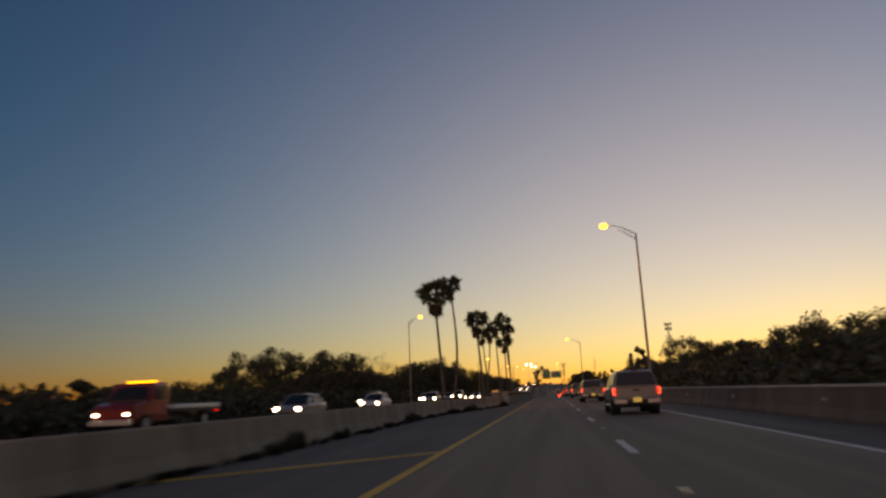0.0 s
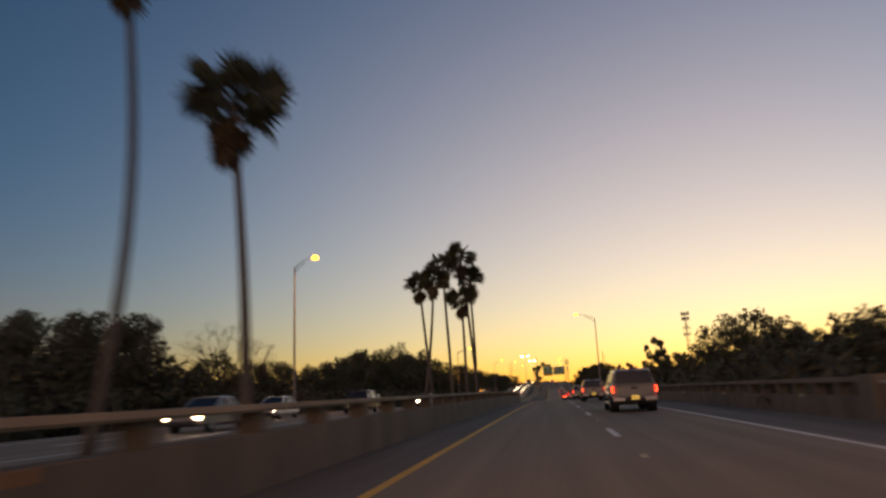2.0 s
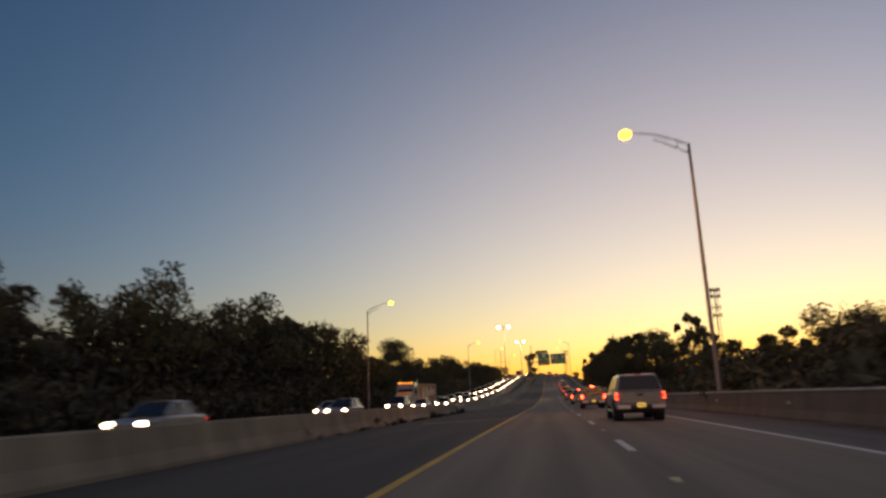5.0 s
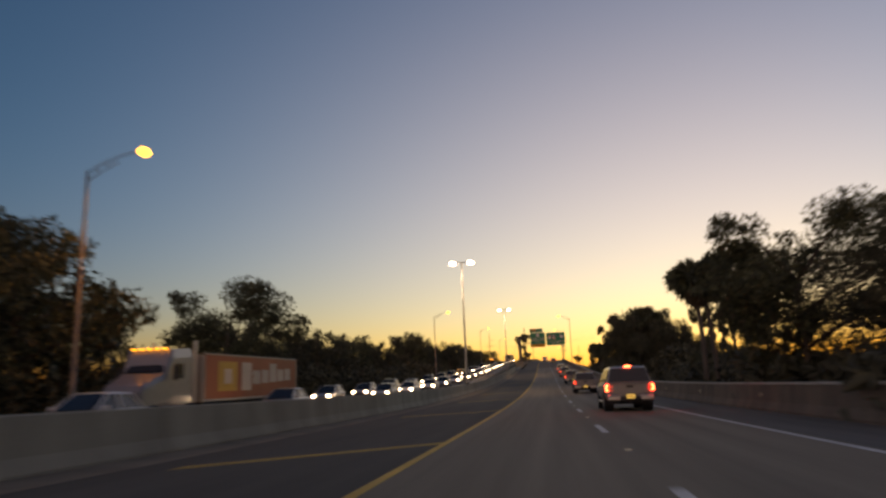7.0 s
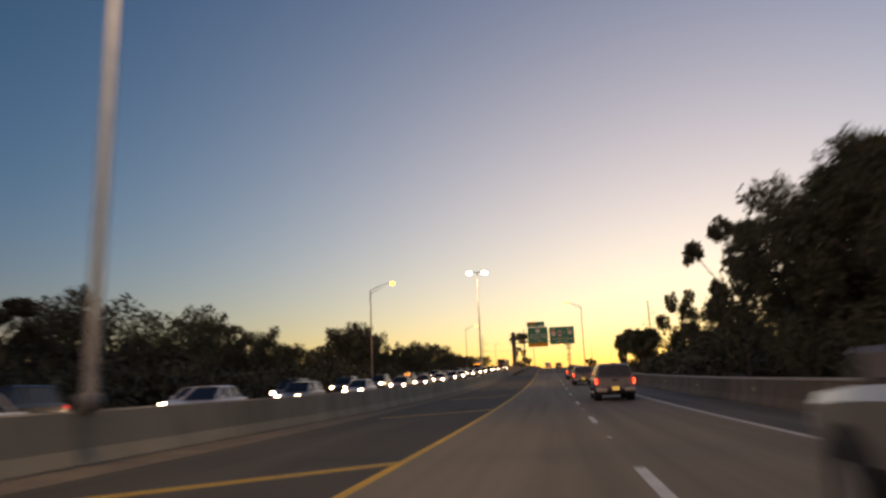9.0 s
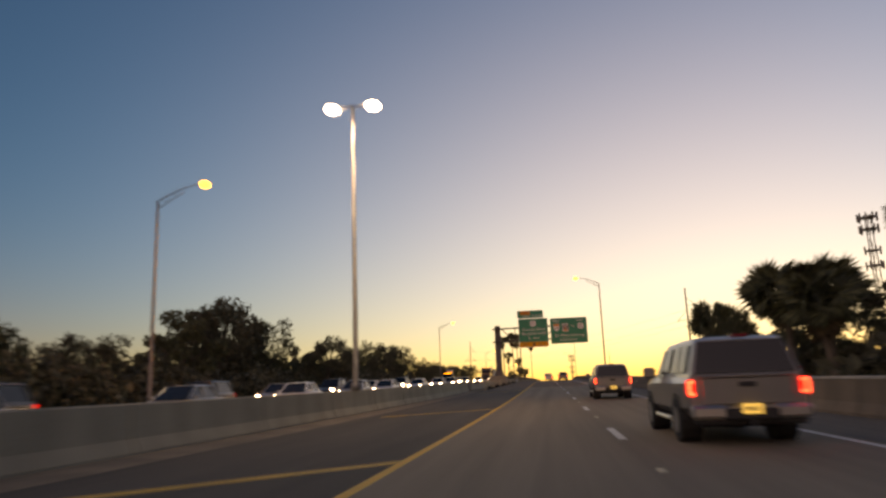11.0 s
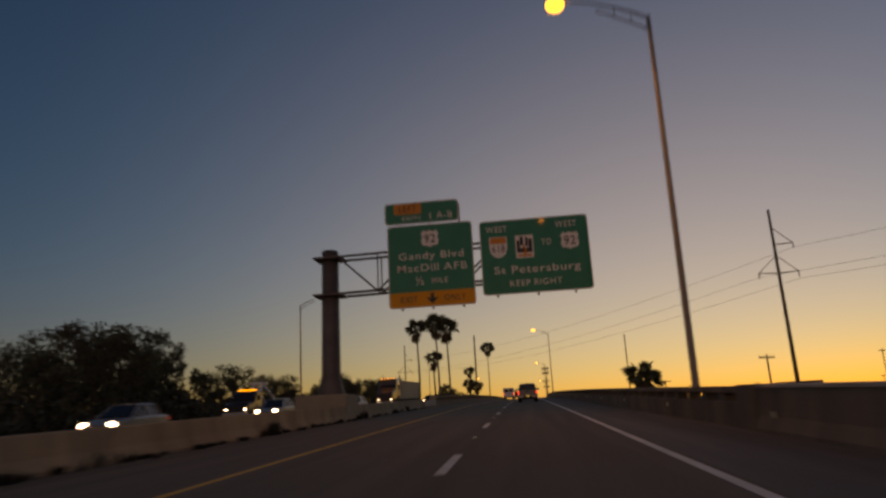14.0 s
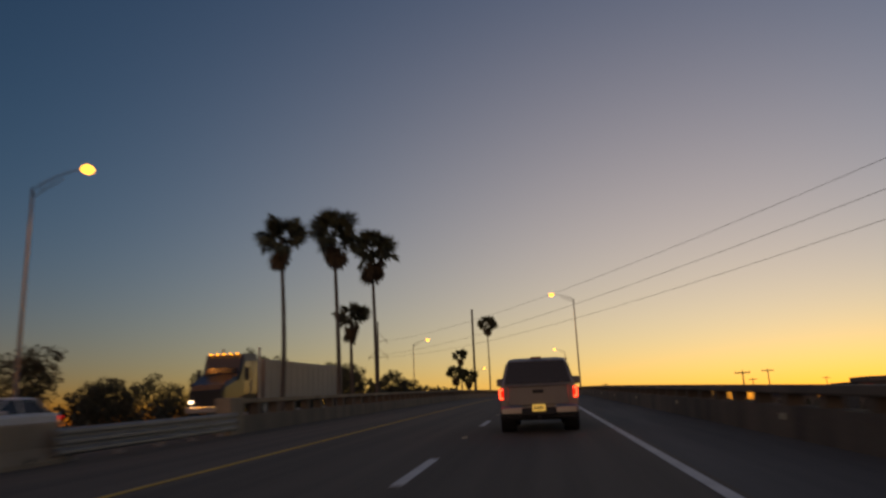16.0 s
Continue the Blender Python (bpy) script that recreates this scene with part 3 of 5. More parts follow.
def make_gantry():
    m = stand(0, 428.9)
    m = Matrix.Translation(m.translation)
    root = thing("sign_gantry", "steel cantilever gantry carrying green overhead road signs", "road sign", m=m)
    bm = tube(bmesh.new(), [(-9.22, 0.9, -0.1), (-9.22, 0.9, 1.45), (-9.22, 0.9, 1.7), (-9.22, 0.9, 2.1), (-9.22, 0.9, 2.4), (-9.22, 0.9, 9.55)], [0.78, 0.77, 0.72, 0.6, 0.53, 0.47], 24)
    part("column", bm, PAINTED_POLE, root, smooth=True)
    bm = tube(bmesh.new(), [(-9.22, 0.9, 9.55), (-9.22, 0.9, 9.66)], [0.5, 0.42], 20)
    part("cap", bm, PAINTED_POLE, root)
    bm = box(bmesh.new(), -10.9, -8.02, -0.4, 2.2, -0.3, 1.42, 0.04)
    part("footing", bm, CONCRETE, root, "pale concrete footing block")
    for z in (9.15, 7.0):
        for y in (0.35, 1.45):
            part("chord", tube(bmesh.new(), [(-9.75, y, z), (5.35, y, z + 0.25)], 0.075, 8), PAINTED_POLE, root, smooth=True)
        bm = box(bmesh.new(), -10.05, -8.4, 0.2, 1.6, z - 0.06, z + 0.06, 0.01)
        part("saddle_plate", bm, PAINTED_POLE, root)
    n = 6
    for k in range(n):
        xa, xb = -8.6 + k * 2.3, -8.6 + (k + 1) * 2.3
        for y in (0.35, 1.45):
            za, zb = (7.0, 9.15) if k % 2 else (9.15, 7.0)
            part("brace", tube(bmesh.new(), [(xa, y, za + 0.04 * k), (xb, y, zb + 0.04 * k)], 0.06, 6), PAINTED_POLE, root)
            part("strut", tube(bmesh.new(), [(xb, y, 7.0 + 0.04 * k), (xb, y, 9.15 + 0.04 * k)], 0.04, 6), PAINTED_POLE, root)
    for x in (-4.9, -3.2, -1.5, 0.4, 2.6, 4.6):
        z0, z1 = (5.75, 11.7) if x < -0.8 else (6.12, 10.3)
        part("hanger", box(bmesh.new(), x - 0.05, x + 0.05, 0.06, 0.26, z0, z1), STEEL, root)
    # exit panel
    p = bordered_panel("exit_tab", "green exit tab with an orange plaque", -5.74, -1.5, 10.66, 11.94, 0.0, root, None, GREEN_SIGN)
    part("plaque", plate(bmesh.new(), -5.2, -3.62, 11.24, 11.86, -0.016, 0.01, 0.06), ORANGE_SIGN, p)
    fit_words("LEFT", 1.05, 0.36, -4.41, 11.55, -0.022, BLACK, p)
    fit_words("EXITS", 1.08, 0.22, -4.2, 10.98, -0.012, WHITE_SIGN, p)
    fit_words("1 A-B", 1.3, 0.4, -2.55, 11.05, -0.012, WHITE_SIGN, p)
    p = bordered_panel("exit_sign", "green exit sign with a yellow lower band", -5.63, -0.8, 5.85, 10.58, 0.0, root, None, GREEN_SIGN)
    part("yellow_band", plate(bmesh.new(), -5.58, -0.85, 5.9, 6.72, -0.016, 0.01, 0.1), YELLOW_SIGN, p)
    part("route_shield", shield(bmesh.new(), -3.2, 9.72, 1.0, 0.98, -0.02, "us"), WHITE_SIGN, p)
    fit_words("92", 0.66, 0.5, -3.2, 9.7, -0.027, BLACK, p)
    fit_words("Gandy Blvd", 3.7, 0.42, -3.18, 8.75, -0.012, WHITE_SIGN, p)
    fit_words("MacDill AFB", 3.95, 0.42, -3.16, 8.05, -0.012, WHITE_SIGN, p)
    fit_words("\u00bd", 0.5, 0.5, -3.85, 7.32, -0.012, WHITE_SIGN, p)
    fit_words("MILE", 0.92, 0.3, -2.75, 7.3, -0.012, WHITE_SIGN, p)
    fit_words("EXIT", 0.95, 0.34, -4.5, 6.3, -0.022, BLACK, p)
    fit_words("ONLY", 1.2, 0.34, -1.95, 6.3, -0.022, BLACK, p)
    bm = bmesh.new()
    arrow = [(-0.09, 0.3), (0.09, 0.3), (0.09, 0.02), (0.36, 0.1), (0.0, -0.3), (-0.36, 0.1), (-0.09, 0.02)]
    f = [bm.verts.new((-3.2 + a, -0.024, 6.31 + b)) for a, b in arrow]
    g = [bm.verts.new((-3.2 + a, -0.017, 6.31 + b)) for a, b in arrow]
    skin(bm, [f, g])
    part("arrow", bm, BLACK, p)
    p = bordered_panel("guide_sign", "green guide sign with route shields", -0.4, 5.57, 6.24, 10.44, 0.0, root, None, GREEN_SIGN)
    fit_words("WEST", 1.2, 0.36, 0.55, 9.9, -0.012, WHITE_SIGN, p)
    fit_words("WEST", 1.2, 0.36, 4.38, 9.94, -0.012, WHITE_SIGN, p)
    part("route_shield", shield(bmesh.new(), 0.6, 8.88, 0.98, 1.2, -0.02, "toll"), WHITE_SIGN, p)
    part("shield_band", plate(bmesh.new(), 0.16, 1.04, 9.1, 9.44, -0.027, 0.006, 0.03), ORANGE_SIGN, p)
    fit_words("618", 0.72, 0.4, 0.6, 8.78, -0.027, BLACK, p)
    em = part("emblem", plate(bmesh.new(), 1.55, 2.53, 8.2, 9.48, -0.02, 0.012, 0.05), WHITE_SIGN, p)
    for x0, x1, z0, z1 in ((1.62, 1.78, 8.72, 9.2), (1.8, 1.98, 8.9, 9.4), (2.1, 2.24, 8.84, 9.36), (2.27, 2.46, 8.72, 9.26), (1.62, 2.46, 8.5, 8.76)):
        part("emblem_bar", plate(bmesh.new(), x0, x1, z0, z1, -0.026, 0.006, 0.02), BLACK, em)
    part("emblem_road", tube(bmesh.new(), [(1.98, -0.03, 8.44), (2.12, -0.03, 8.62), (2.0, -0.03, 8.8), (2.06, -0.03, 8.98)], [0.09, 0.07, 0.05, 0.03], 4), ORANGE_SIGN, em)
    part("emblem_bar", plate(bmesh.new(), 1.66, 2.42, 8.28, 8.4, -0.026, 0.006, 0.02), ORANGE_SIGN, em)
    fit_words("TO", 0.56, 0.34, 3.25, 9.0, -0.012, WHITE_SIGN, p)
    part("route_shield", shield(bmesh.new(), 4.52, 9.0, 1.0, 0.98, -0.02, "us"), WHITE_SIGN, p)
    fit_words("92", 0.66, 0.5, 4.52, 8.98, -0.027, BLACK, p)
    fit_words("St Petersburg", 4.7, 0.42, 2.62, 7.56, -0.012, WHITE_SIGN, p)
    fit_words("KEEP RIGHT", 2.85, 0.34, 2.5, 6.8, -0.012, WHITE_SIGN, p)


make_gantry()


# ---- trees ----
def leaves(name, blobs, n, size, seed, material, flat=0.7):
    """Many small folded leaf sprays round the blobs (x, y, z, radius)."""
    r = np.random.RandomState(seed)
    vol = np.array([b[3] ** 2 for b in blobs])
    pick = r.choice(len(blobs), n, p=vol / vol.sum())
    b = np.array(blobs)[pick]
    d = r.normal(size=(n, 3))
    d /= np.linalg.norm(d, axis=1)[:, None]
    rad = b[:, 3] * (0.25 + 0.85 * r.rand(n) ** 0.55)
    c = b[:, :3] + d * rad[:, None] * np.array((1, 1, flat))
    u = r.normal(size=(n, 3))
    u /= np.linalg.norm(u, axis=1)[:, None]
    w = np.cross(u, r.normal(size=(n, 3)))
    w /= np.linalg.norm(w, axis=1)[:, None]
    s = size * (0.5 + r.rand(n))[:, None]
    fold = np.cross(u, w) * s * 0.25
    v = np.stack([c - u * s, c + w * s * 0.45 + fold, c + u * s, c - w * s * 0.45 + fold], 1).reshape(-1, 3)
    k = np.arange(n)[:, None] * 4
    f = np.concatenate([k + np.array((0, 1, 2)), k + np.array((0, 2, 3))])
    me = bpy.data.meshes.new(name)
    me.from_pydata(v.tolist(), [], f.tolist())
    me.materials.append(material)
    return me


def make_tree(seed, height, spread, n=5100, open_crown=0.0, material=None, leaf=0.185, label="dark leafy tree silhouetted against the dusk sky"):
    rnd = random.Random(seed)
    root = thing("tree", label, "tree", "roadside trees")
    bm = bmesh.new()
    lean = rnd.uniform(-0.4, 0.4)
    knot = [(lean * f, 0.3 * math.sin(3 * f + seed), height * 0.62 * f) for f in (0, 0.25, 0.5, 0.75, 1.0)]
    tube(bm, knot, [0.24 * height / 10, 0.19 * height / 10, 0.16 * height / 10, 0.12 * height / 10, 0.07 * height / 10], 8)
    part("trunk", bm, BARK, root, smooth=True)
    blobs = []
    k = 9 if open_crown < 0.5 else 8
    for i in range(k):
        a = 2.4 * i + rnd.uniform(-0.4, 0.4)
        f = 0.3 + 0.7 * (i + 0.5) / k
        reach = spread * (0.45 + 0.55 * math.sin(math.pi * min(0.95, f))) * rnd.uniform(0.7, 1.1)
        tip = Vector((math.cos(a) * reach + lean, math.sin(a) * reach, height * (0.22 + 0.70 * f)))
        start = Vector(knot[min(4, 1 + int(f * 3.4))])
        mid = start.lerp(tip, 0.55) + Vector((0, 0, rnd.uniform(-0.2, 0.5)))
        bm = tube(bmesh.new(), [start, mid, tip], [0.075 * height / 10, 0.05 * height / 10, 0.02], 6)
        part("limb", bm, BARK, root, smooth=True)
        r = spread * rnd.uniform(0.3, 0.46) * (1 - 0.35 * open_crown)
        blobs.append((*tip, r))
        for _ in range(5):
            o = Vector((rnd.gauss(0, 1), rnd.gauss(0, 1), rnd.gauss(0, 0.7))) * r * 0.62
            o *= min(1.0, 0.9 * r / max(o.length, 0.01))
            blobs.append((*(tip + o), r * rnd.uniform(0.25, 0.55)))
    if open_crown < 0.5:
        blobs += [(rnd.uniform(-0.4, 0.4) * spread, rnd.uniform(-0.4, 0.4) * spread, height * q, spread * 0.42) for q in (0.28, 0.45, 0.62, 0.8)]
    me = leaves("crown", blobs, n, leaf, seed, material or LEAF)
    shared("crown", me, root)
    return root


def make_bare_tree(seed, height):
    rnd = random.Random(seed)
    root = thing("tree", "bare winter tree with a fan of thin twigs", "tree", "roadside trees")
    bm = tube(bmesh.new(), [(0, 0, 0), (0.1, 0, height * 0.2), (0.0, 0.1, height * 0.4)], [0.17, 0.14, 0.11], 8)
    part("trunk", bm, BARK, root, smooth=True)

    def grow(bm, start, d, length, r, depth):
        mid = start + d * length * 0.5 + Vector((rnd.gauss(0, 0.06), rnd.gauss(0, 0.06), rnd.gauss(0, 0.05))) * length
        end = start + d * length
        tube(bm, [start, mid, end], [r, r * 0.8, r * 0.6], 4)
        if depth:
            for _ in range(3):
                grow(bm, end, (d + Vector((rnd.gauss(0, 0.45), rnd.gauss(0, 0.45), rnd.gauss(0.1, 0.3)))).normalized(), length * rnd.uniform(0.55, 0.8), r * 0.6, depth - 1)

    for i in range(8):
        a = i * 0.79 + rnd.uniform(-0.3, 0.3)
        bm = bmesh.new()
        grow(bm, Vector((0, 0, height * (0.2 + 0.03 * i))), Vector((math.cos(a) * 0.7, math.sin(a) * 0.7, 0.75)).normalized(), height * 0.26, 0.06, 4)
        part("limb", bm, BARK, root)
    return root


def frond_mesh(name, seed, length, droop, material, blades=15, stalk=0.5, arc=270):
    """A fan leaf: a stalk, a webbed pleated fan and split pointed tips that droop."""
    rnd = random.Random(seed)
    bm = bmesh.new()
    tube(bm, [(0, 0, 0), (0, length * stalk * 0.5, length * 0.05), (0, length * stalk, length * 0.04)], [0.035, 0.024, 0.018], 4)
    hub = Vector((0, length * stalk * 0.98, length * 0.04))
    size = length * (1 - stalk)
    z = Vector((0, 0, 1))
    half = radians(arc) / (blades - 1) / 2
    for i in range(blades):
        a = radians(-arc / 2 + arc * i / (blades - 1))
        ln = size * (0.8 + 0.2 * math.cos(a)) * rnd.uniform(0.88, 1.08)
        fall = droop * rnd.uniform(0.3, 0.65) * ln

        def out(turn, f, drop):
            return hub + Vector((math.sin(a + turn), math.cos(a + turn), 0)) * ln * f - z * drop

        v = [bm.verts.new(p) for p in (hub, out(-half, 0.6, fall * 0.35 + 0.02), out(0, 0.68, fall * 0.34 - 0.03), out(half, 0.6, fall * 0.35 + 0.02), out(rnd.uniform(-0.05, 0.05), 1.0, fall))]
        for q in ((0, 1, 2), (0, 2, 3), (1, 4, 2), (2, 4, 3)):
            bm.faces.new([v[k] for k in q])
    me = bpy.data.meshes.new(name)
    bm.to_mesh(me)
    bm.free()
    me.materials.append(material)
    return me


FRONDS = [frond_mesh("frond", s, 1.85, dr, FROND, 19, 0.5, 285) for s, dr in ((1, 0.35), (2, 0.6), (3, 0.9), (4, 0.5))]
DEAD = [frond_mesh("dead_frond", s, 1.5, 0.5, SKIRT, 11, 0.42, 200) for s in (5, 6)]


def make_palm(m, height, seed, bend=(0.0, 0.0), crown=1.0, skirt=1.1, label="tall slender fan palm with a shaggy brown skirt", fronds=21, girth=1.0, fall=126):
    """Trunk curve, spraying fan leaves and hanging dead ones; bend is the foot's drift and the trunk's belly along x."""
    rnd = random.Random(seed)
    root = thing("fan_palm", label, "palm tree", "fan palms", m)
    pts = []
    for k in range(13):
        f = k / 12
        belly = bend[1] * math.sin(math.pi * f) * (1 - 0.45 * f)
        pts.append((bend[0] * (1 - f) ** 1.3 + belly, 0.12 * math.sin(4 * f + seed), height * f))
    bm = tube(bmesh.new(), pts, [0.22 * girth] + [(0.14 - 0.005 * k) * girth for k in range(12)], 9)
    part("trunk", bm, PALM_BARK, root, smooth=True)
    top = Vector(pts[-1])
    for i in range(fronds):
        a = i * 2.39996 + rnd.uniform(-0.25, 0.25)
        f = i / (fronds - 1)
        up = 86 - fall * f ** 1.1 + rnd.uniform(-10, 10)
        s = 1.06 * crown * rnd.uniform(0.84, 1.08) * (0.84 + 0.24 * math.sin(math.pi * f))
        me = FRONDS[0 if up > 45 else (3 if up > 20 else (1 if up > -5 else 2))]
        shared("frond", me, root, Matrix.Translation(top) @ pose(0, 0, 0, 0, 0, math.degrees(a)) @ pose(0, 0, 0, up, rnd.choice((-1, 1)) * rnd.uniform(10, 72), 0) @ Matrix.Scale(s, 4))
    for i in range(15):
        a = i * 2.39996 + rnd.uniform(-0.3, 0.3)
        up = -66 - 20 * rnd.random()
        o = top - Vector((0, 0, 0.15 + skirt * 0.8 * rnd.random()))
        shared("dead_frond", DEAD[i % 2], root, Matrix.Translation(o) @ pose(0, 0, 0, 0, 0, math.degrees(a)) @ pose(0, 0, 0, up, rnd.uniform(-30, 30), 0) @ Matrix.Scale(crown * rnd.uniform(0.75, 1.0), 4))
    return root


# palms in the median, at their crowns: x, y, crown height, base drift, belly, size
for i, (x, y, h, b0, b1, s) in enumerate((
        (-11.42, 61.0, 10.1, 0.6, 0.1, 0.98), (-11.45, 71.5, 12.6, -0.2, 0.75, 0.82), (-8.93, 72.7, 8.67, 0.5, 0.1, 0.84),
        (-12.5, 116.4, 10.8, 0.9, 0.0, 0.8), (-11.0, 114.8, 11.0, -1.35, 0.1, 0.8), (-10.15, 114.8, 12.0, 0.4, 0.1, 0.9),
        (-8.8, 116.2, 9.25, 0.1, 0.05, 0.84), (-8.5, 120.2, 11.7, 0.1, 0.2, 0.88), (-8.9, 118.0, 13.4, 1.0, 0.15, 0.92),
        (-11.6, 477.0, 9.5, 0.1, 0.15, 0.85), (-9.55, 480.0, 10.2, 0.2, 0.1, 0.95), (-8.85, 486.0, 10.3, 0.2, 0.12, 1.02),
        (-11.25, 489.1, 6.4, 0.2, 0.0, 0.8), (-8.7, 570.0, 13.2, 0.0, 0.1, 1.1), (-12.9, 561.0, 7.2, 0.1, 0.2, 0.8), (-11.5, 545.0, 3.6, 0.0, 0.1, 0.85), (-10.4, 552.0, 3.2, 0.0, 0.1, 0.9))):
    make_palm(plant(x, y, -0.3), h + 0.3, 10 + i, (b0, b1), s)

for i, (x, y, h, c) in enumerate(((8.0, 245.5, 7.0, 1.0), (8.8, 246.8, 7.2, 1.05), (11.2, 247.5, 8.0, 1.1), (9.9, 285.5, 7.5, 1.0), (11.4, 287.0, 7.4, 1.0), (10.0, 364.2, 4.5, 1.0), (9.4, 348.3, 4.6, 1.0), (10.5, 347.0, 4.5, 1.05), (9.6, 345.0, 3.8, 0.9))):
    make_palm(plant(x, y, -0.6), h + 0.6, 60 + i, (0.3 * math.sin(i), 0.1), c, 0.5, "stout cabbage palm with a dense round crown", 38, 1.2, 150)
for i, (x, y, h) in enumerate(((9.4, 440.5, 1.7), (10.4, 443.5, 1.3))):
    make_palm(plant(x, y, -3.0), h + 3.0, 80 + i, (0.1, 0.0), 0.66, 0.5, "low fan palm behind the bridge railing", 20, 1.3)

TREES = [make_tree(1, 10, 4.6), make_tree(2, 10, 4.0, material=LEAF_DARK), make_tree(3, 10, 5.2), make_tree(4, 10, 3.8, 4200, 0.8), make_tree(5, 10, 4.4, material=LEAF_DARK), make_tree(6, 10, 3.5, 4200, 0.9, LEAF_DARK), make_tree(7, 10, 4.8, 5400, 0.45), make_tree(8, 10, 4.2, 5200, 0.45, LEAF_DARK), make_tree(9, 10, 4.8, 15000, 0.45, leaf=0.12), make_tree(10, 10, 4.4, 15000, material=LEAF_DARK, leaf=0.12)]
LEFT = ((20, 3.2), (32, 3.6), (44, 3.4), (52, 3.4), (62, 3.4), (72, 3.4), (81, 3.6), (90, 4.2), (101, 5.6), (111, 5.6), (121, 6.2), (136, 6.4), (146, 7.0), (158, 7.4), (172, 8.6), (185, 10.5), (200, 12.6), (214, 13.8), (227, 14.6), (238, 14.8), (250, 9.4), (276, 9.8), (288, 9.2), (299, 9.0), (309, 9.2), (320, 9.0), (331, 9.6), (342, 8.8), (353, 6.6), (364, 6.5), (376, 9.2), (386, 11.0), (397, 10.4), (408, 6.0), (419, 7.8), (430, 7.0), (440, 7.6), (451, 9.0), (461, 8.2), (477, 5.0), (500, 3.7), (512, 4.5), (528, 6.9), (540, 6.2), (556, 7.4), (570, 7.8), (594, 5.8), (630, 4.0), (668, 2.6), (700, 3.0), (735, 3.0))
RIGHT = ((24, 3.4), (34, 3.8), (44, 4.6), (55, 4.7), (66, 5.3), (78, 6.2), (89, 5.2), (100, 4.8), (110, 5.2), (121, 6.0), (134, 5.6), (146, 5.8), (157, 5.4), (172, 5.4), (187, 6.0), (200, 6.0), (211, 6.0), (221, 5.2), (270, 3.8), (281, 4.6), (291, 5.8), (302, 6.6), (311, 8.0), (330, 7.4), (341, 7.2), (353, 5.0), (364, 3.6))


def rooted(x, y, top, w, turn):
    """A tree's pose: its foot in the ground, its top so far over the road."""
    road = at(x, y)
    foot = min(ground_height(x, y), road.z) - 0.3
    return Matrix.Translation((road.x, y, foot)) @ pose(0, 0, 0, 0, 0, turn) @ Matrix.Diagonal((w, w, (road.z + top - foot) / 10.2, 1))


rnd = random.Random(11)
spots = []
k = 0
for side, rows in ((-36.0, LEFT), (15.0, RIGHT)):
    for y, h in rows:
        for row in (0, 1):
            kind = (k * 3 + row * 5 + (k // 4)) % 8
            x = side + (rnd.uniform(-1.5, 1.5) - 6 * row if side < 0 else rnd.uniform(-0.8, 1.2) + 5.5 * row)
            hh = h * (rnd.uniform(0.92, 1.06) if row == 0 else rnd.uniform(0.85, 1.04))
            w = max(0.62, hh / 10.5)
            y1 = y + 5.5 * row + rnd.uniform(-1.5, 1.5)
            spots.append((kind, rooted(x, y1, hh, w, rnd.uniform(0, 360))))
            k += 1
# single trees that stand out
for x, y, h, w, kind in ((-31.3, 264.5, 12.0, 1.35, 8), (7.9, 286.5, 8.4, 0.46, 9), (9.4, 284, 8.9, 0.66, 9), (11.6, 287, 8.8, 0.7, 9), (8.9, 289, 9.0, 0.62, 4), (13.6, 291, 7.4, 0.7, 1), (8.0, 295, 9.4, 0.6, 5), (20.9, 304, 10.8, 0.62, 3), (25.5, 306, 11.5, 0.66, 5), (-31, 237, 12.6, 1.2, 6), (-41, 393, 12.2, 1.25, 7), (-29, 399, 7.4, 0.8, 1), (-29.5, 439, 8.2, 0.85, 4), (-58, 112, 7.6, 0.8, 1), (-52, 110.5, 10.4, 1.05, 9), (-46, 109, 9.8, 0.95, 2), (-40.5, 106, 9.0, 0.95, 9), (-35, 104, 9.0, 0.85, 4), (-31.5, 102, 8.0, 0.7, 1), (9.8, 233.8, 8.9, 0.98, 8), (12.8, 228.5, 7.6, 0.8, 9), (10.6, 236.5, 7.4, 0.7, 9), (36, 188, 14.8, 1.7, 6), (40, 205, 12.5, 1.3, 7), (39.5, 343, 16.6, 1.05, 3), (49, 394, 24, 1.5, 5), (45, 352, 15.5, 1.1, 5), (9.5, 358.5, 5.0, 0.3, 8), (11.9, 357.0, 6.1, 0.52, 3), (13.9, 341.0, 10.4, 0.6, 3), (17.2, 352.5, 6.3, 0.7, 5), (-43, 549, 8.4, 1.1, 0), (-27.6, 539, 6.3, 0.62, 4), (-33.5, 470, 6.2, 0.8, 2), (-32, 482, 5.6, 0.7, 4), (-11.5, 502.0, 3.1, 0.36, 1), (-11.3, 507.5, 2.5, 0.34, 4), (33, 96, 9.0, 1.2, 0), (30, 70, 7.4, 1.1, 4)):
    spots.append((kind, rooted(x, y, h, w, 40 * kind)))
for kind, m in spots:
    copy_thing(TREES[kind], m)
for ob in TREES:
    for o in (*ob.children_recursive, ob):
        bpy.data.objects.remove(o)
make_bare_tree(3, 9.4).matrix_basis = plant(-32.5, 120.6, -0.5)
make_bare_tree(8, 7.6).matrix_basis = plant(22, 196, -0.5)
ivy = thing("ivy_post", "dead palm trunk wrapped in dark ivy", "tree", m=plant(-33, 294.5, -0.5))
part("trunk", tube(bmesh.new(), [(0, 0, 0), (0.1, 0, 8.6)], [0.22, 0.15], 8), BARK, ivy)
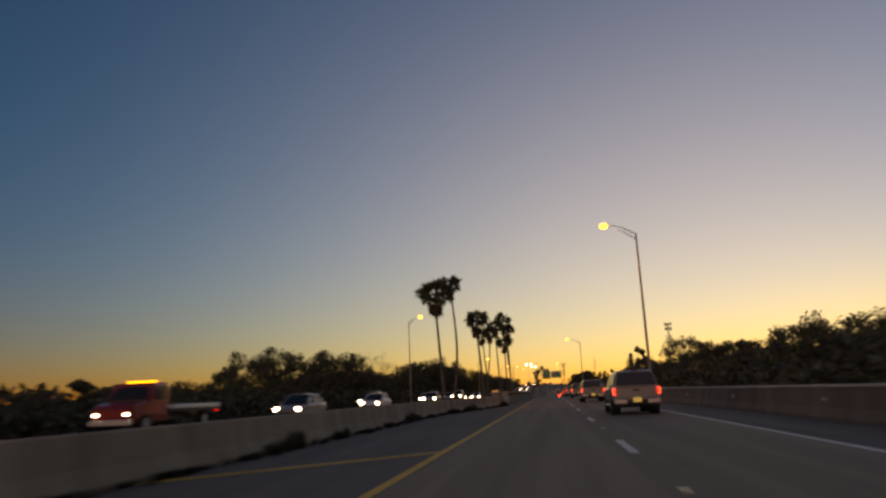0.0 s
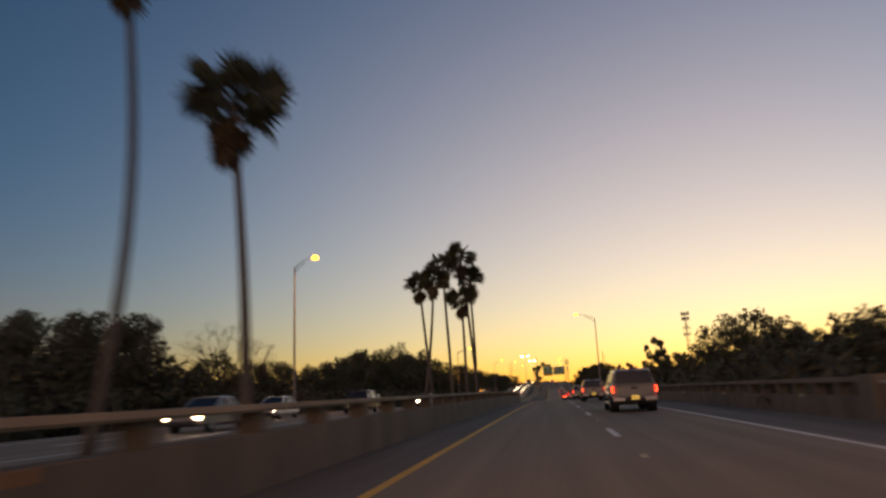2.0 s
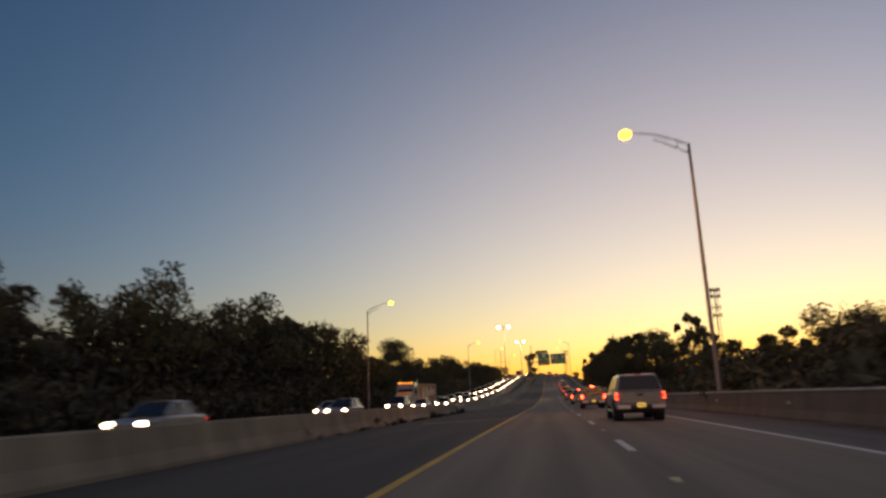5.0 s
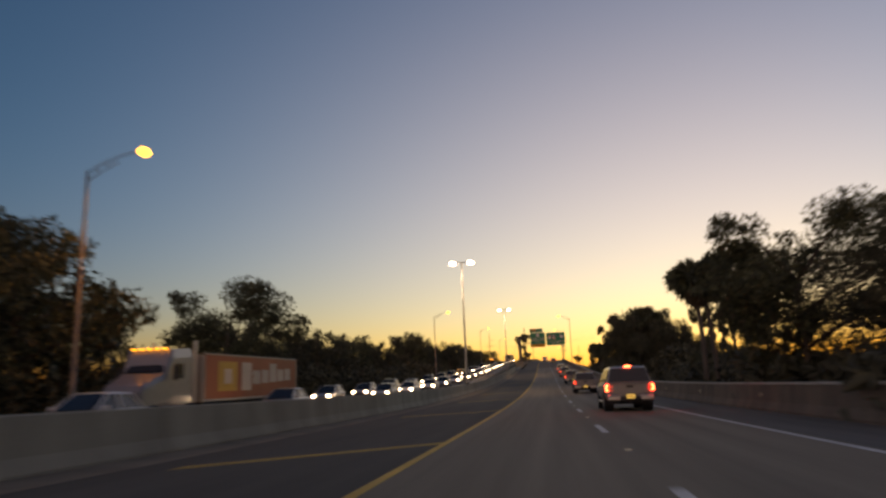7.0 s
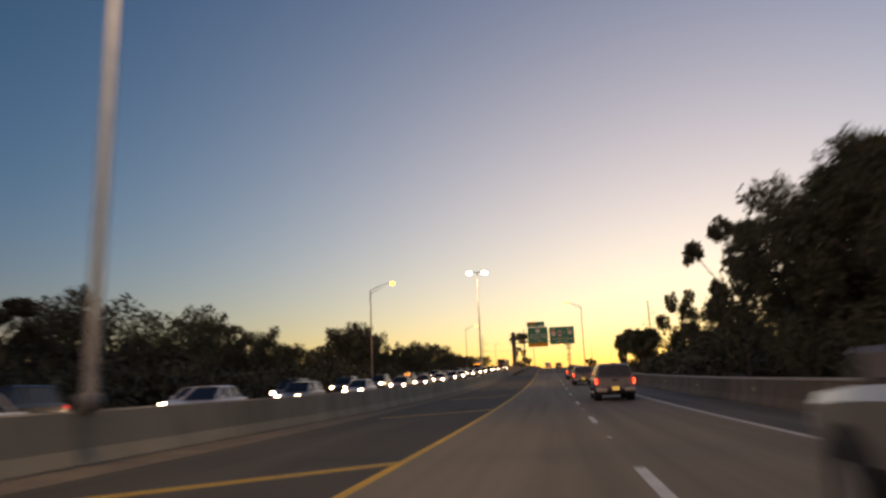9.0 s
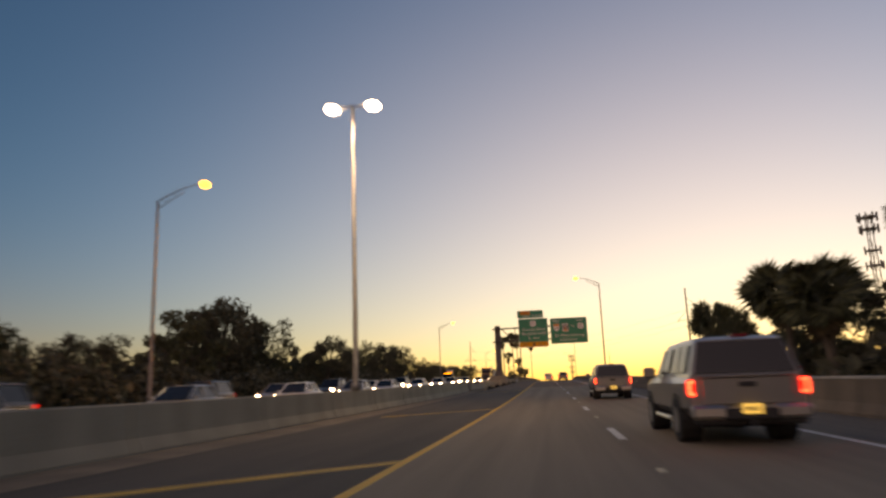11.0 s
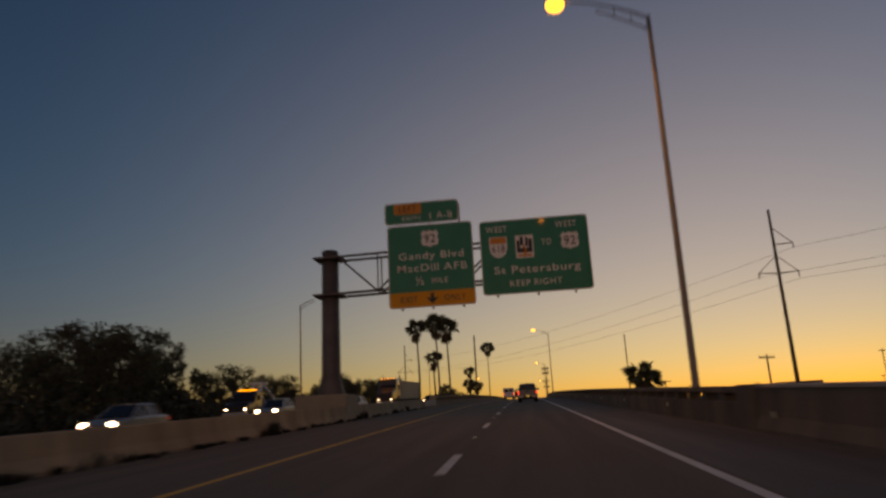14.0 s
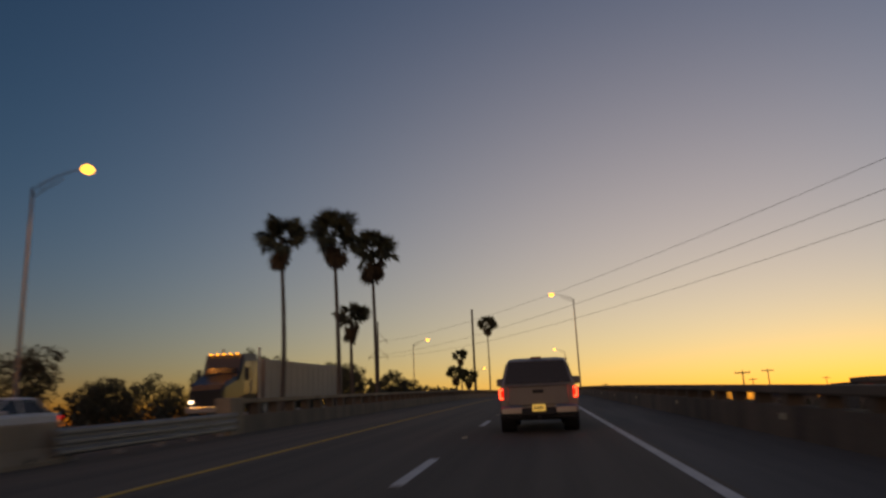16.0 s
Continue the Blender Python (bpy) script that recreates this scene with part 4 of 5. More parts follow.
shared("ivy", leaves("ivy", [(0.05, 0, z, 0.5 + 0.2 * math.sin(z * 3)) for z in (5.2, 5.8, 6.4, 7.0, 7.6, 8.2, 8.7)], 900, 0.14, 5, LEAF_DARK, 1.0), ivy)


def make_shrub_row(name, x, y0, y1, h, seed, thick=95, leaf=0.34):
    r = random.Random(seed)
    blobs = []
    y = y0
    while y < y1:
        p = at(x + r.uniform(-1.5, 1.5), y)
        p.z = max(ground_height(x, y), p.z - 1.6)
        s = r.uniform(0.8, 1.25) * h
        blobs.append((p.x, y, p.z + s * 0.35, s * 0.75))
        y += h * 0.75
    me = leaves(name, blobs, int((y1 - y0) * thick), leaf, seed, LEAF_DARK, 0.75)
    tagged(new(name, me), "dense dark undergrowth below the roadside trees", "shrubs", kind="stuff")


make_shrub_row("undergrowth", -33.0, 0, 480, 3.3, 21)
make_shrub_row("undergrowth", 11.5, 5, 372, 2.6, 22)
make_shrub_row("undergrowth", -38.0, 0, 740, 3.2, 23, 45)
make_shrub_row("undergrowth", -41.0, 140, 480, 4.6, 25, 45)
make_shrub_row("undergrowth", -11.3, 495, 527, 1.6, 31)
make_shrub_row("undergrowth", 19.0, 0, 385, 3.2, 24, 60)
make_shrub_row("undergrowth", -30.8, 10, 180, 2.9, 26)
make_shrub_row("undergrowth", -30.8, 180, 470, 3.8, 27)
make_shrub_row("undergrowth", -39.0, 175, 205, 8.5, 28, 202, 0.5)
make_shrub_row("undergrowth", -38.0, 205, 246, 11.5, 39, 420, 0.42)
make_shrub_row("undergrowth", -33.0, 99, 108, 5.4, 36, 620, 0.3)
make_shrub_row("undergrowth", -37.5, 118, 175, 5.5, 37, 135, 0.5)
make_shrub_row("undergrowth", -38.5, 262, 440, 6.0, 38, 144, 0.5)
make_shrub_row("undergrowth", 9.6, 10, 236, 2.3, 29)
make_shrub_row("undergrowth", 14.5, 24, 232, 4.1, 30, 230, 0.34)
make_shrub_row("undergrowth", 13.0, 280, 340, 4.2, 35, 260, 0.34)


# ---- poles, wires and a tower ----
def make_line_pole(m, height):
    root = thing("power_pole", "tall weathered transmission pole with braced crossarms", "power pole", "power line", m)
    part("pole", tube(bmesh.new(), [(0, 0, 0), (0, 0, height)], [0.24, 0.13], 10), WOOD_POLE, root, smooth=True)
    for z, w in ((height * 0.68, 2.0), (height * 0.822, 1.9)):
        sides = (-1, 1) if z < height * 0.75 else (1,)
        for s in sides:
            part("crossarm", tube(bmesh.new(), [(0, 0, z), (s * w, 0, z + 0.1)], 0.06, 6), WOOD_POLE, root)
            part("brace", tube(bmesh.new(), [(0, 0, z + 1.9), (s * w, 0, z + 0.1)], 0.04, 6), WOOD_POLE, root)
            part("insulator", tube(bmesh.new(), [(s * w, 0, z + 0.1), (s * w, 0, z - 0.5)], [0.06, 0.05], 6), WOOD_POLE, root)
    return root


def make_cross_pole(m, height, w=1.5, label="distant wooden utility pole with a crossarm"):
    root = thing("utility_pole", label, "utility pole", "utility poles", m)
    part("pole", tube(bmesh.new(), [(0, 0, 0), (0, 0, height)], [0.16, 0.1], 8), WOOD_POLE, root, smooth=True)
    part("crossarm", box(bmesh.new(), -w, w, -0.07, 0.07, height - 0.5, height - 0.34), WOOD_POLE, root)
    for x in (-w * 0.9, -w * 0.45, w * 0.45, w * 0.9):
        part("insulator", tube(bmesh.new(), [(x, 0, height - 0.34), (x, 0, height - 0.12)], 0.05, 6), WOOD_POLE, root)
    return root


make_line_pole(plant(28.8, 465.4, -3.0), 21.6)
make_line_pole(Matrix.Translation((-32.3, 582.0, -1.5)), 23.6)


def make_wire(a, b, sag, r=0.016):
    pts = []
    for k in range(25):
        f = k / 24
        p = Vector(a).lerp(Vector(b), f)
        p.z -= sag * 4 * f * (1 - f)
        pts.append(p)
    bm = tube(bmesh.new(), pts, r, 5)
    tagged(part("overhead_wire", bm, BLACK), "thin dark overhead power wire", "power line", "overhead wires")


A, B = at(28.8, 465.4, -3.0), Vector((-32.3, 582.0, 0.6))
BACK = A + (A - B) * 0.9
for dx, z in ((2.0, 14.4), (-2.0, 14.78), (1.9, 17.75)):
    o = Vector((dx, 0, z - 0.4))
    make_wire(A + o, B + o, 2.2)
    make_wire(BACK + o, A + o, 2.2)


def make_tower(m, height):
    root = thing("cell_tower", "slim lattice telephone mast with rings of antennas", "radio mast", m=m)
    for k in range(3):
        a = k * 2.0944
        part("leg", tube(bmesh.new(), [(1.3 * math.cos(a), 1.3 * math.sin(a), 0), (0.75 * math.cos(a), 0.75 * math.sin(a), height)], [0.16, 0.12], 6), POLE, root)
    for k in range(14):
        z0, z1 = height * k / 14, height * (k + 1) / 14
        r0, r1 = 1.3 - 0.55 * k / 14, 1.3 - 0.55 * (k + 1) / 14
        for j in range(3):
            a, b = j * 2.0944, (j + 1) * 2.0944
            part("brace", tube(bmesh.new(), [(r0 * math.cos(a), r0 * math.sin(a), z0), (r1 * math.cos(b), r1 * math.sin(b), z1)], 0.06, 4), POLE, root)
    for z, n, r in ((height - 1.0, 9, 2.3), (height - 4.2, 9, 2.2), (height - 10.0, 4, 1.9), (height - 14.0, 5, 2.0)):
        part("platform", tube(bmesh.new(), [(0, 0, z - 0.15), (0, 0, z + 0.15)], r * 0.85, 12), POLE, root)
        for k in range(n):
            a = 2 * math.pi * k / n
            bm = box(bmesh.new(), -0.22, 0.22, -0.12, 0.12, -1.1, 1.1, 0.03)
            o = part("antenna", bm, POLE, root)
            o.matrix_basis = pose(r * math.cos(a), r * math.sin(a), z, 0, 0, math.degrees(a))
    return root


make_tower(plant(84.9, 505.0, -4.0), 44.5)
for x, y, z, w in ((31.0, 481.8, 7.4, 1.1), (34.3, 563.0, 7.9, 1.4), (50.7, 603.0, 9.5, 1.5), (58, 640, 8.6, 1.2), (96, 690, 9.5, 1.5), (24, 700, 10.5, 1.2), (121, 640, 8.5, 1.2), (127, 642, 8.8, 1.2), (82.9, 560, 12.1, 0.9)):
    make_cross_pole(Matrix.Translation((x, y, -3.0)) @ pose(0, 0, 0, 0, 0, 20), z + 3.0, w)
for x, y, z, r in ((10.5, 458.3, 8.5, 0.05), (-13.0, 590.0, 24.6, 0.2)):
    root = thing("pole", "tall plain wooden pole", "utility pole", "utility poles", Matrix.Translation((x, y, -3.0)))
    part("shaft", tube(bmesh.new(), [(0, 0, 0), (0, 0, z + 3.0)], [r * 1.5, r], 8), WOOD_POLE, root, smooth=True)
    part("cap", tube(bmesh.new(), [(0, 0, z + 2.98), (0, 0, z + 3.06)], [r * 1.3, r * 0.9], 8), STEEL, root)
make_tower(Matrix.Translation((16.0, 900.0, -2.0)), 36.0)


def make_delineators():
    """Small reflectors on the face of the outer parapet."""
    bm = box(bmesh.new(), -0.03, 0.0, -0.05, 0.05, -0.06, 0.06, 0.01)
    me = part("delineator", bm, MARKER).data
    bpy.data.objects.remove([o for o in scene.objects if o.data == me][0])
    y = 1.0
    while y < 640:
        ob = new("delineator", me)
        ob.matrix_basis = stand(6.19 if y < 400 else 6.17, y, 0.55 if y < 400 else 0.38)
        tagged(ob, "small white reflector fixed to the parapet's face", "reflector", "parapet reflectors")
        y += 9.9


make_delineators()
AMBER_MARKER = mat("amber_reflector", (0.85, 0.25, 0.03), 0.3)
for y in (62.0, 86.2, 110.5):
    ob = part("delineator", box(bmesh.new(), 0.0, 0.03, -0.05, 0.05, -0.06, 0.06, 0.01), AMBER_MARKER)
    ob.matrix_basis = stand(-5.26, y, 0.66)
    tagged(ob, "small amber reflector fixed to the median railing's face", "reflector", "median reflectors")


# ---- far houses beyond the bridge ----
ROOFING = mat("dark_shingle_roof", (0.07, 0.06, 0.055), 0.9, 0, 0.3, 1.0, 10, 0.3)
STUCCO = mat("weathered_stucco", (0.16, 0.14, 0.12), 0.9, 0, 0.15, 0.8, 12, 0.2)
WINDOW_LIT = glow("lit_window", (0.75, 0.9, 0.85), 1.2)
SIGN_RED = glow("red_shop_sign", (1.0, 0.06, 0.03), 2.0)


def make_house(x, y, w, d, eave, peak, label):
    root = thing("house", label, "house", "far houses", Matrix.Translation((x, y, -2.8)))
    wall = part("wall", box(bmesh.new(), -w / 2, w / 2, -d / 2, d / 2, 0, eave), STUCCO, root)
    bm = bmesh.new()
    o = 0.5
    v = [bm.verts.new(p) for p in ((-w / 2 - o, -d / 2 - o, eave), (w / 2 + o, -d / 2 - o, eave), (w / 2 + o, d / 2 + o, eave), (-w / 2 - o, d / 2 + o, eave), (-w * 0.12, 0, peak), (w * 0.12, 0, peak))]
    for q in ((0, 1, 5, 4), (1, 2, 5), (2, 3, 4, 5), (3, 0, 4), (3, 2, 1, 0)):
        bm.faces.new([v[i] for i in q])
    part("roof", bm, ROOFING, root)
    for k in (-0.3, 0.0, 0.3):
        for z in (1.0, eave - 2.2):
            part("window", box(bmesh.new(), k * w - 0.5, k * w + 0.5, -d / 2 - 0.03, -d / 2 + 0.02, z, z + 1.3), WINDOW_LIT if k == 0 else GLASS_FAR, root)


GLASS_FAR = mat("dark_window_glass", (0.02, 0.022, 0.025), 0.15, 0, 0.1, 2, 10, 0)
make_house(66, 640, 12, 10, 6.2, 9.0, "far two-storey house with a dark hipped roof")
make_house(48, 655, 14, 10, 5.6, 7.9, "far house with a dark hipped roof")
make_house(97.6, 560, 13, 10, 6.6, 10.4, "far house with a dark hipped roof")
shop = thing("shop_building", "far flat-roofed shop with a small red sign", "building", m=Matrix.Translation((96, 645, -2.8)))
part("wall", box(bmesh.new(), -13, 13, -8, 8, 0, 8.8), STUCCO, shop)
part("roof", box(bmesh.new(), -13.4, 13.4, -8.4, 8.4, 8.8, 9.3), ROOFING, shop)
part("tower_block", box(bmesh.new(), -9, 5, -6, 6, 9.3, 10.6), STUCCO, shop)
part("sign", box(bmesh.new(), -12, -9, -8.1, -8.0, 7.6, 8.3), SIGN_RED, shop, "glowing red sign bar")
for k in range(5):
    part("window", box(bmesh.new(), -7 + 4 * k, -5 + 4 * k, -8.05, -7.98, 4.5, 6.0), WINDOW_LIT if k % 2 else GLASS_FAR, shop)


def make_tree_belt(name, x0, x1, y, h, seed):
    """Far low tree line on the horizon."""
    r = random.Random(seed)
    blobs = []
    x = x0
    while x < x1:
        s = h * r.uniform(0.6, 1.2)
        blobs.append((x, y + r.uniform(-15, 15), -3 + s * 0.5, s * 0.8))
        x += h * 0.8
    tagged(new(name, leaves(name, blobs, int((x1 - x0) * 22), 0.55, seed, LEAF_DARK, 0.7)), "far dark tree line on the horizon", "trees", kind="stuff")


make_tree_belt("far_trees", 20, 330, 760, 5.5, 31)
make_tree_belt("far_trees", 40, 170, 622, 5.6, 34)
make_tree_belt("far_trees", 150, 420, 560, 5.5, 32)
make_tree_belt("far_trees", -330, -40, 780, 7.0, 33)


# ---- traffic ----
def mat_paint(name, color, metal=0.3):
    m = mat(name, color, 0.35, metal, 0.08, 2.0, 30, 0)
    m.node_tree.nodes["Principled BSDF"].inputs["Coat Weight"].default_value = 0.5
    return m


SILVER = mat_paint("silver_paint", (0.27, 0.265, 0.255), 0.5)
PAINTS = [mat_paint("white_paint", (0.72, 0.72, 0.7), 0), mat_paint("grey_paint", (0.22, 0.22, 0.23)), mat_paint("black_paint", (0.022, 0.022, 0.024), 0), mat_paint("red_paint", (0.32, 0.03, 0.025)), SILVER]
GLASS = mat("tinted_car_glass", (0.012, 0.013, 0.015), 0.2, 0, 0.1, 2, 20, 0)
RUBBER = mat("tyre_rubber", (0.02, 0.02, 0.02), 0.85, 0, 0.2, 4, 30, 0.2)
TRIM = mat("black_plastic_trim", (0.025, 0.025, 0.025), 0.6, 0, 0.2, 4, 30, 0.1)
CHROME = mat("chrome", (0.6, 0.58, 0.55), 0.35, 1.0, 0.05, 3, 20, 0)
# The plate glows by itself, standing in for lamplight that falls on it.
PLATE = glow("glowing_number_plate", (0.85, 0.66, 0.2), 0.4)
RED_OFF = mat('unlit_red_lens', (0.25, 0.01, 0.01), 0.3, 0, 0.1, 5, 30, 0)
TAIL_CORE = glow("bright_tail_light", (1.0, 0.10, 0.06), 3.2)
BRAKE = glow("lit_brake_light", (1.0, 0.03, 0.02), 8.0)
BRAKE_CORE = glow("bright_brake_light", (1.0, 0.09, 0.05), 18.0)


def shell(bm, stations, tuck=0.86):
    rows = []
    for y, z0, z1, w in stations:
        pts = ((-w * tuck, z0), (w * tuck, z0), (w, z0 + 0.2 * (z1 - z0)), (w, z1 - 0.16 * (z1 - z0)), (w * 0.93, z1), (-w * 0.93, z1), (-w, z1 - 0.16 * (z1 - z0)), (-w, z0 + 0.2 * (z1 - z0)))
        rows.append([bm.verts.new((x, y, z)) for x, z in pts])
    skin(bm, rows)
    return bm


def cabin(bm, stations):
    rows = []
    for y, z0, z1, wb, wt in stations:
        lo = min(0.14, 0.5 * (z1 - z0))
        pts = ((-wb, z0), (wb, z0), (wt, z1 - lo), (wt * 0.97, z1 - 0.5 * lo), (wt * 0.89, z1 - 0.15 * lo), (wt * 0.7, z1), (-wt * 0.7, z1), (-wt * 0.89, z1 - 0.15 * lo), (-wt * 0.97, z1 - 0.5 * lo), (-wt, z1 - lo))
        rows.append([bm.verts.new((x, y, z)) for x, z in pts])
    skin(bm, rows)
    return bm


def wheel_set(root, xs, ys, r, w=0.22):
    bm = bmesh.new()
    rows = []
    for x, q in ((-w / 2, r * 0.62), (-w / 2, r * 0.93), (-w / 2 + 0.03, r), (w / 2 - 0.03, r), (w / 2, r * 0.93), (w / 2, r * 0.62)):
        rows.append([bm.verts.new((x, q * math.cos(2 * math.pi * k / 20), q * math.sin(2 * math.pi * k / 20))) for k in range(20)])
    skin(bm, rows)
    tyre = part("tyre", bm, RUBBER)
    bm = bmesh.new()
    rows = []
    for x, q in ((-w / 2 - 0.005, r * 0.6), (-w / 2 + 0.03, r * 0.5), (-w / 2 + 0.02, r * 0.12)):
        rows.append([bm.verts.new((x, q * math.cos(2 * math.pi * k / 10), q * math.sin(2 * math.pi * k / 10))) for k in range(10)])
    skin(bm, rows)
    rim = part("rim", bm, STEEL)
    for x in xs:
        for y in ys:
            hub = new("wheel")
            hub.parent = root
            hub.matrix_basis = pose(x, y, r, 0, 0, 0 if x < 0 else 180)
            shared("tyre", tyre.data, hub)
            shared("rim", rim.data, hub)
    for o in (tyre, rim):
        bpy.data.objects.remove(o)


def bulb(name, x, y, z, w, h, d, material, root, label=""):
    bm = bmesh.new()
    bmesh.ops.create_uvsphere(bm, u_segments=10, v_segments=6, radius=0.5, matrix=Matrix.Translation((x, y, z)) @ Matrix.Diagonal((w, d, h, 1)))
    return part(name, bm, material, root, label, True)


def make_pickup(braking=False):
    """A mid-size pickup with a canopy over its bed; its tail is at y = 0."""
    root = thing("pickup_truck", "silver pickup truck braking with all its red lights lit" if braking else "silver pickup truck with a canopy and lit tail lights", "pickup truck", "traffic on the road")
    part("body", shell(bmesh.new(), ((0.08, 0.55, 1.10, 0.90), (0.2, 0.5, 1.12, 0.93), (1.6, 0.46, 1.12, 0.945), (3.6, 0.46, 1.12, 0.945), (4.3, 0.46, 1.1, 0.93), (5.1, 0.48, 1.04, 0.88), (5.35, 0.5, 0.9, 0.76))), SILVER, root, smooth=False)
    part("canopy", cabin(bmesh.new(), ((0.12, 1.1, 1.16, 0.88, 0.87), (0.28, 1.1, 1.72, 0.88, 0.74), (0.45, 1.1, 1.78, 0.88, 0.73), (1.85, 1.1, 1.8, 0.88, 0.73), (1.95, 1.1, 1.78, 0.88, 0.72))), SILVER, root)
    part("cab", cabin(bmesh.new(), ((1.98, 1.08, 1.76, 0.89, 0.70), (2.2, 1.08, 1.79, 0.9, 0.70), (3.1, 1.08, 1.79, 0.9, 0.7), (3.95, 1.06, 1.12, 0.88, 0.8))), SILVER, root)
    bm = bmesh.new()
    v = [bm.verts.new(p) for p in ((-0.80, 0.10, 1.17), (0.80, 0.10, 1.17), (0.67, 0.245, 1.70), (-0.67, 0.245, 1.70))]
    w = [bm.verts.new(p.co + Vector((0, 0.03, 0))) for p in v]
    skin(bm, [v, w])
    part("rear_window", bm, GLASS, root, "large dark tinted canopy window")
    for s in (-1, 1):
        for y0, y1 in ((0.5, 1.1), (1.18, 1.8), (2.15, 2.75), (2.85, 3.4)):
            bm = bmesh.new()
            top = 0.755 if y0 < 2 else 0.735
            v = [bm.verts.new(p) for p in ((s * 0.885, y0, 1.2), (s * 0.885, y1, 1.2), (s * top, y1 - (0.0 if y1 < 3 else 0.25), 1.66), (s * top, y0 + 0.05, 1.66))]
            q = [bm.verts.new(p.co + Vector((-s * 0.02, 0, -0.004))) for p in v]
            skin(bm, [v, q])
            part("side_window", bm, GLASS, root)
        o = part("tail_light", box(bmesh.new(), s * 0.875 - 0.06, s * 0.875 + 0.06, 0.04, 0.2, 0.8, 1.08, 0.03), BRAKE if braking else TAIL, root, "lit red tail light")
        bm = bmesh.new()
        box(bm, s * 0.905 - 0.022, s * 0.905 + 0.022, 0.025, 0.05, 0.82, 1.06, 0.012)
        for z in (0.842, 1.038):
            box(bm, min(s * 0.83, s * 0.885), max(s * 0.83, s * 0.885), 0.025, 0.05, z - 0.026, z + 0.026, 0.012)
        part("bulb", bm, BRAKE_CORE if braking else TAIL_CORE, o, "glowing hooked light strip")
        part("bumper_end", box(bmesh.new(), s * 0.64 - 0.28, s * 0.64 + 0.28, -0.08, 0.16, 0.44, 0.66, 0.05), CHROME, root, "chrome bumper end")
        o = part("wing_mirror", box(bmesh.new(), s * 1.06 - 0.12, s * 1.06 + 0.12, 3.3, 3.42, 1.12, 1.34, 0.04), SILVER, root)
        part("headlight", box(bmesh.new(), s * 0.68 - 0.16, s * 0.68 + 0.16, 5.2, 5.33, 0.74, 0.9, 0.03), CHROME, root)
        part("side_step", tube(bmesh.new(), [(s * 0.93, 1.75, 0.38), (s * 0.93, 3.6, 0.38)], 0.045, 8), CHROME, root)
    part("bumper", box(bmesh.new(), -0.42, 0.42, -0.09, 0.16, 0.42, 0.6, 0.03), TRIM, root, "black step in the middle of the bumper")
    part("valance", box(bmesh.new(), -0.86, 0.86, 0.02, 0.2, 0.34, 0.5, 0.04), TRIM, root, "black lower valance")
    part("tow_hitch", box(bmesh.new(), -0.05, 0.05, -0.12, 0.1, 0.34, 0.43, 0.01), TRIM, root)
    part("tailgate", box(bmesh.new(), -0.72, 0.72, 0.045, 0.1, 0.66, 1.1, 0.02), SILVER, root)
    part("tailgate_spoiler", box(bmesh.new(), -0.74, 0.74, 0.0, 0.1, 1.09, 1.15, 0.02), SILVER, root)
    part("tailgate_handle", box(bmesh.new(), -0.13, 0.13, 0.025, 0.05, 0.94, 1.02, 0.01), TRIM, root, "black tailgate handle")
    pl = part("number_plate", box(bmesh.new(), -0.155, 0.155, -0.11, -0.092, 0.52, 0.68, 0.008), PLATE, root, "number plate with yellow lamplight put in as its own glow")
    for k in range(5):
        part("plate_bar", box(bmesh.new(), -0.11 + 0.045 * k, -0.085 + 0.045 * k, -0.116, -0.108, 0.565, 0.635), TRIM, pl)
    part("brake_light", box(bmesh.new(), -0.13, 0.13, 0.2, 0.27, 1.745, 1.8, 0.015), BRAKE_CORE if braking else RED_OFF, root, "high brake light")
    part("underbody", box(bmesh.new(), -0.7, 0.7, 0.3, 5.0, 0.3, 0.56), TRIM, root)
    for y in (1.2, 4.35):
        for s in (-1, 1):
            part("wheel_arch", tube(bmesh.new(), [(s * 0.6, y, 0.42), (s * 0.955, y, 0.42)], 0.43, 16), TRIM, root)
    wheel_set(root, (-0.84, 0.84), (1.2, 4.35), 0.38, 0.25)
    return root


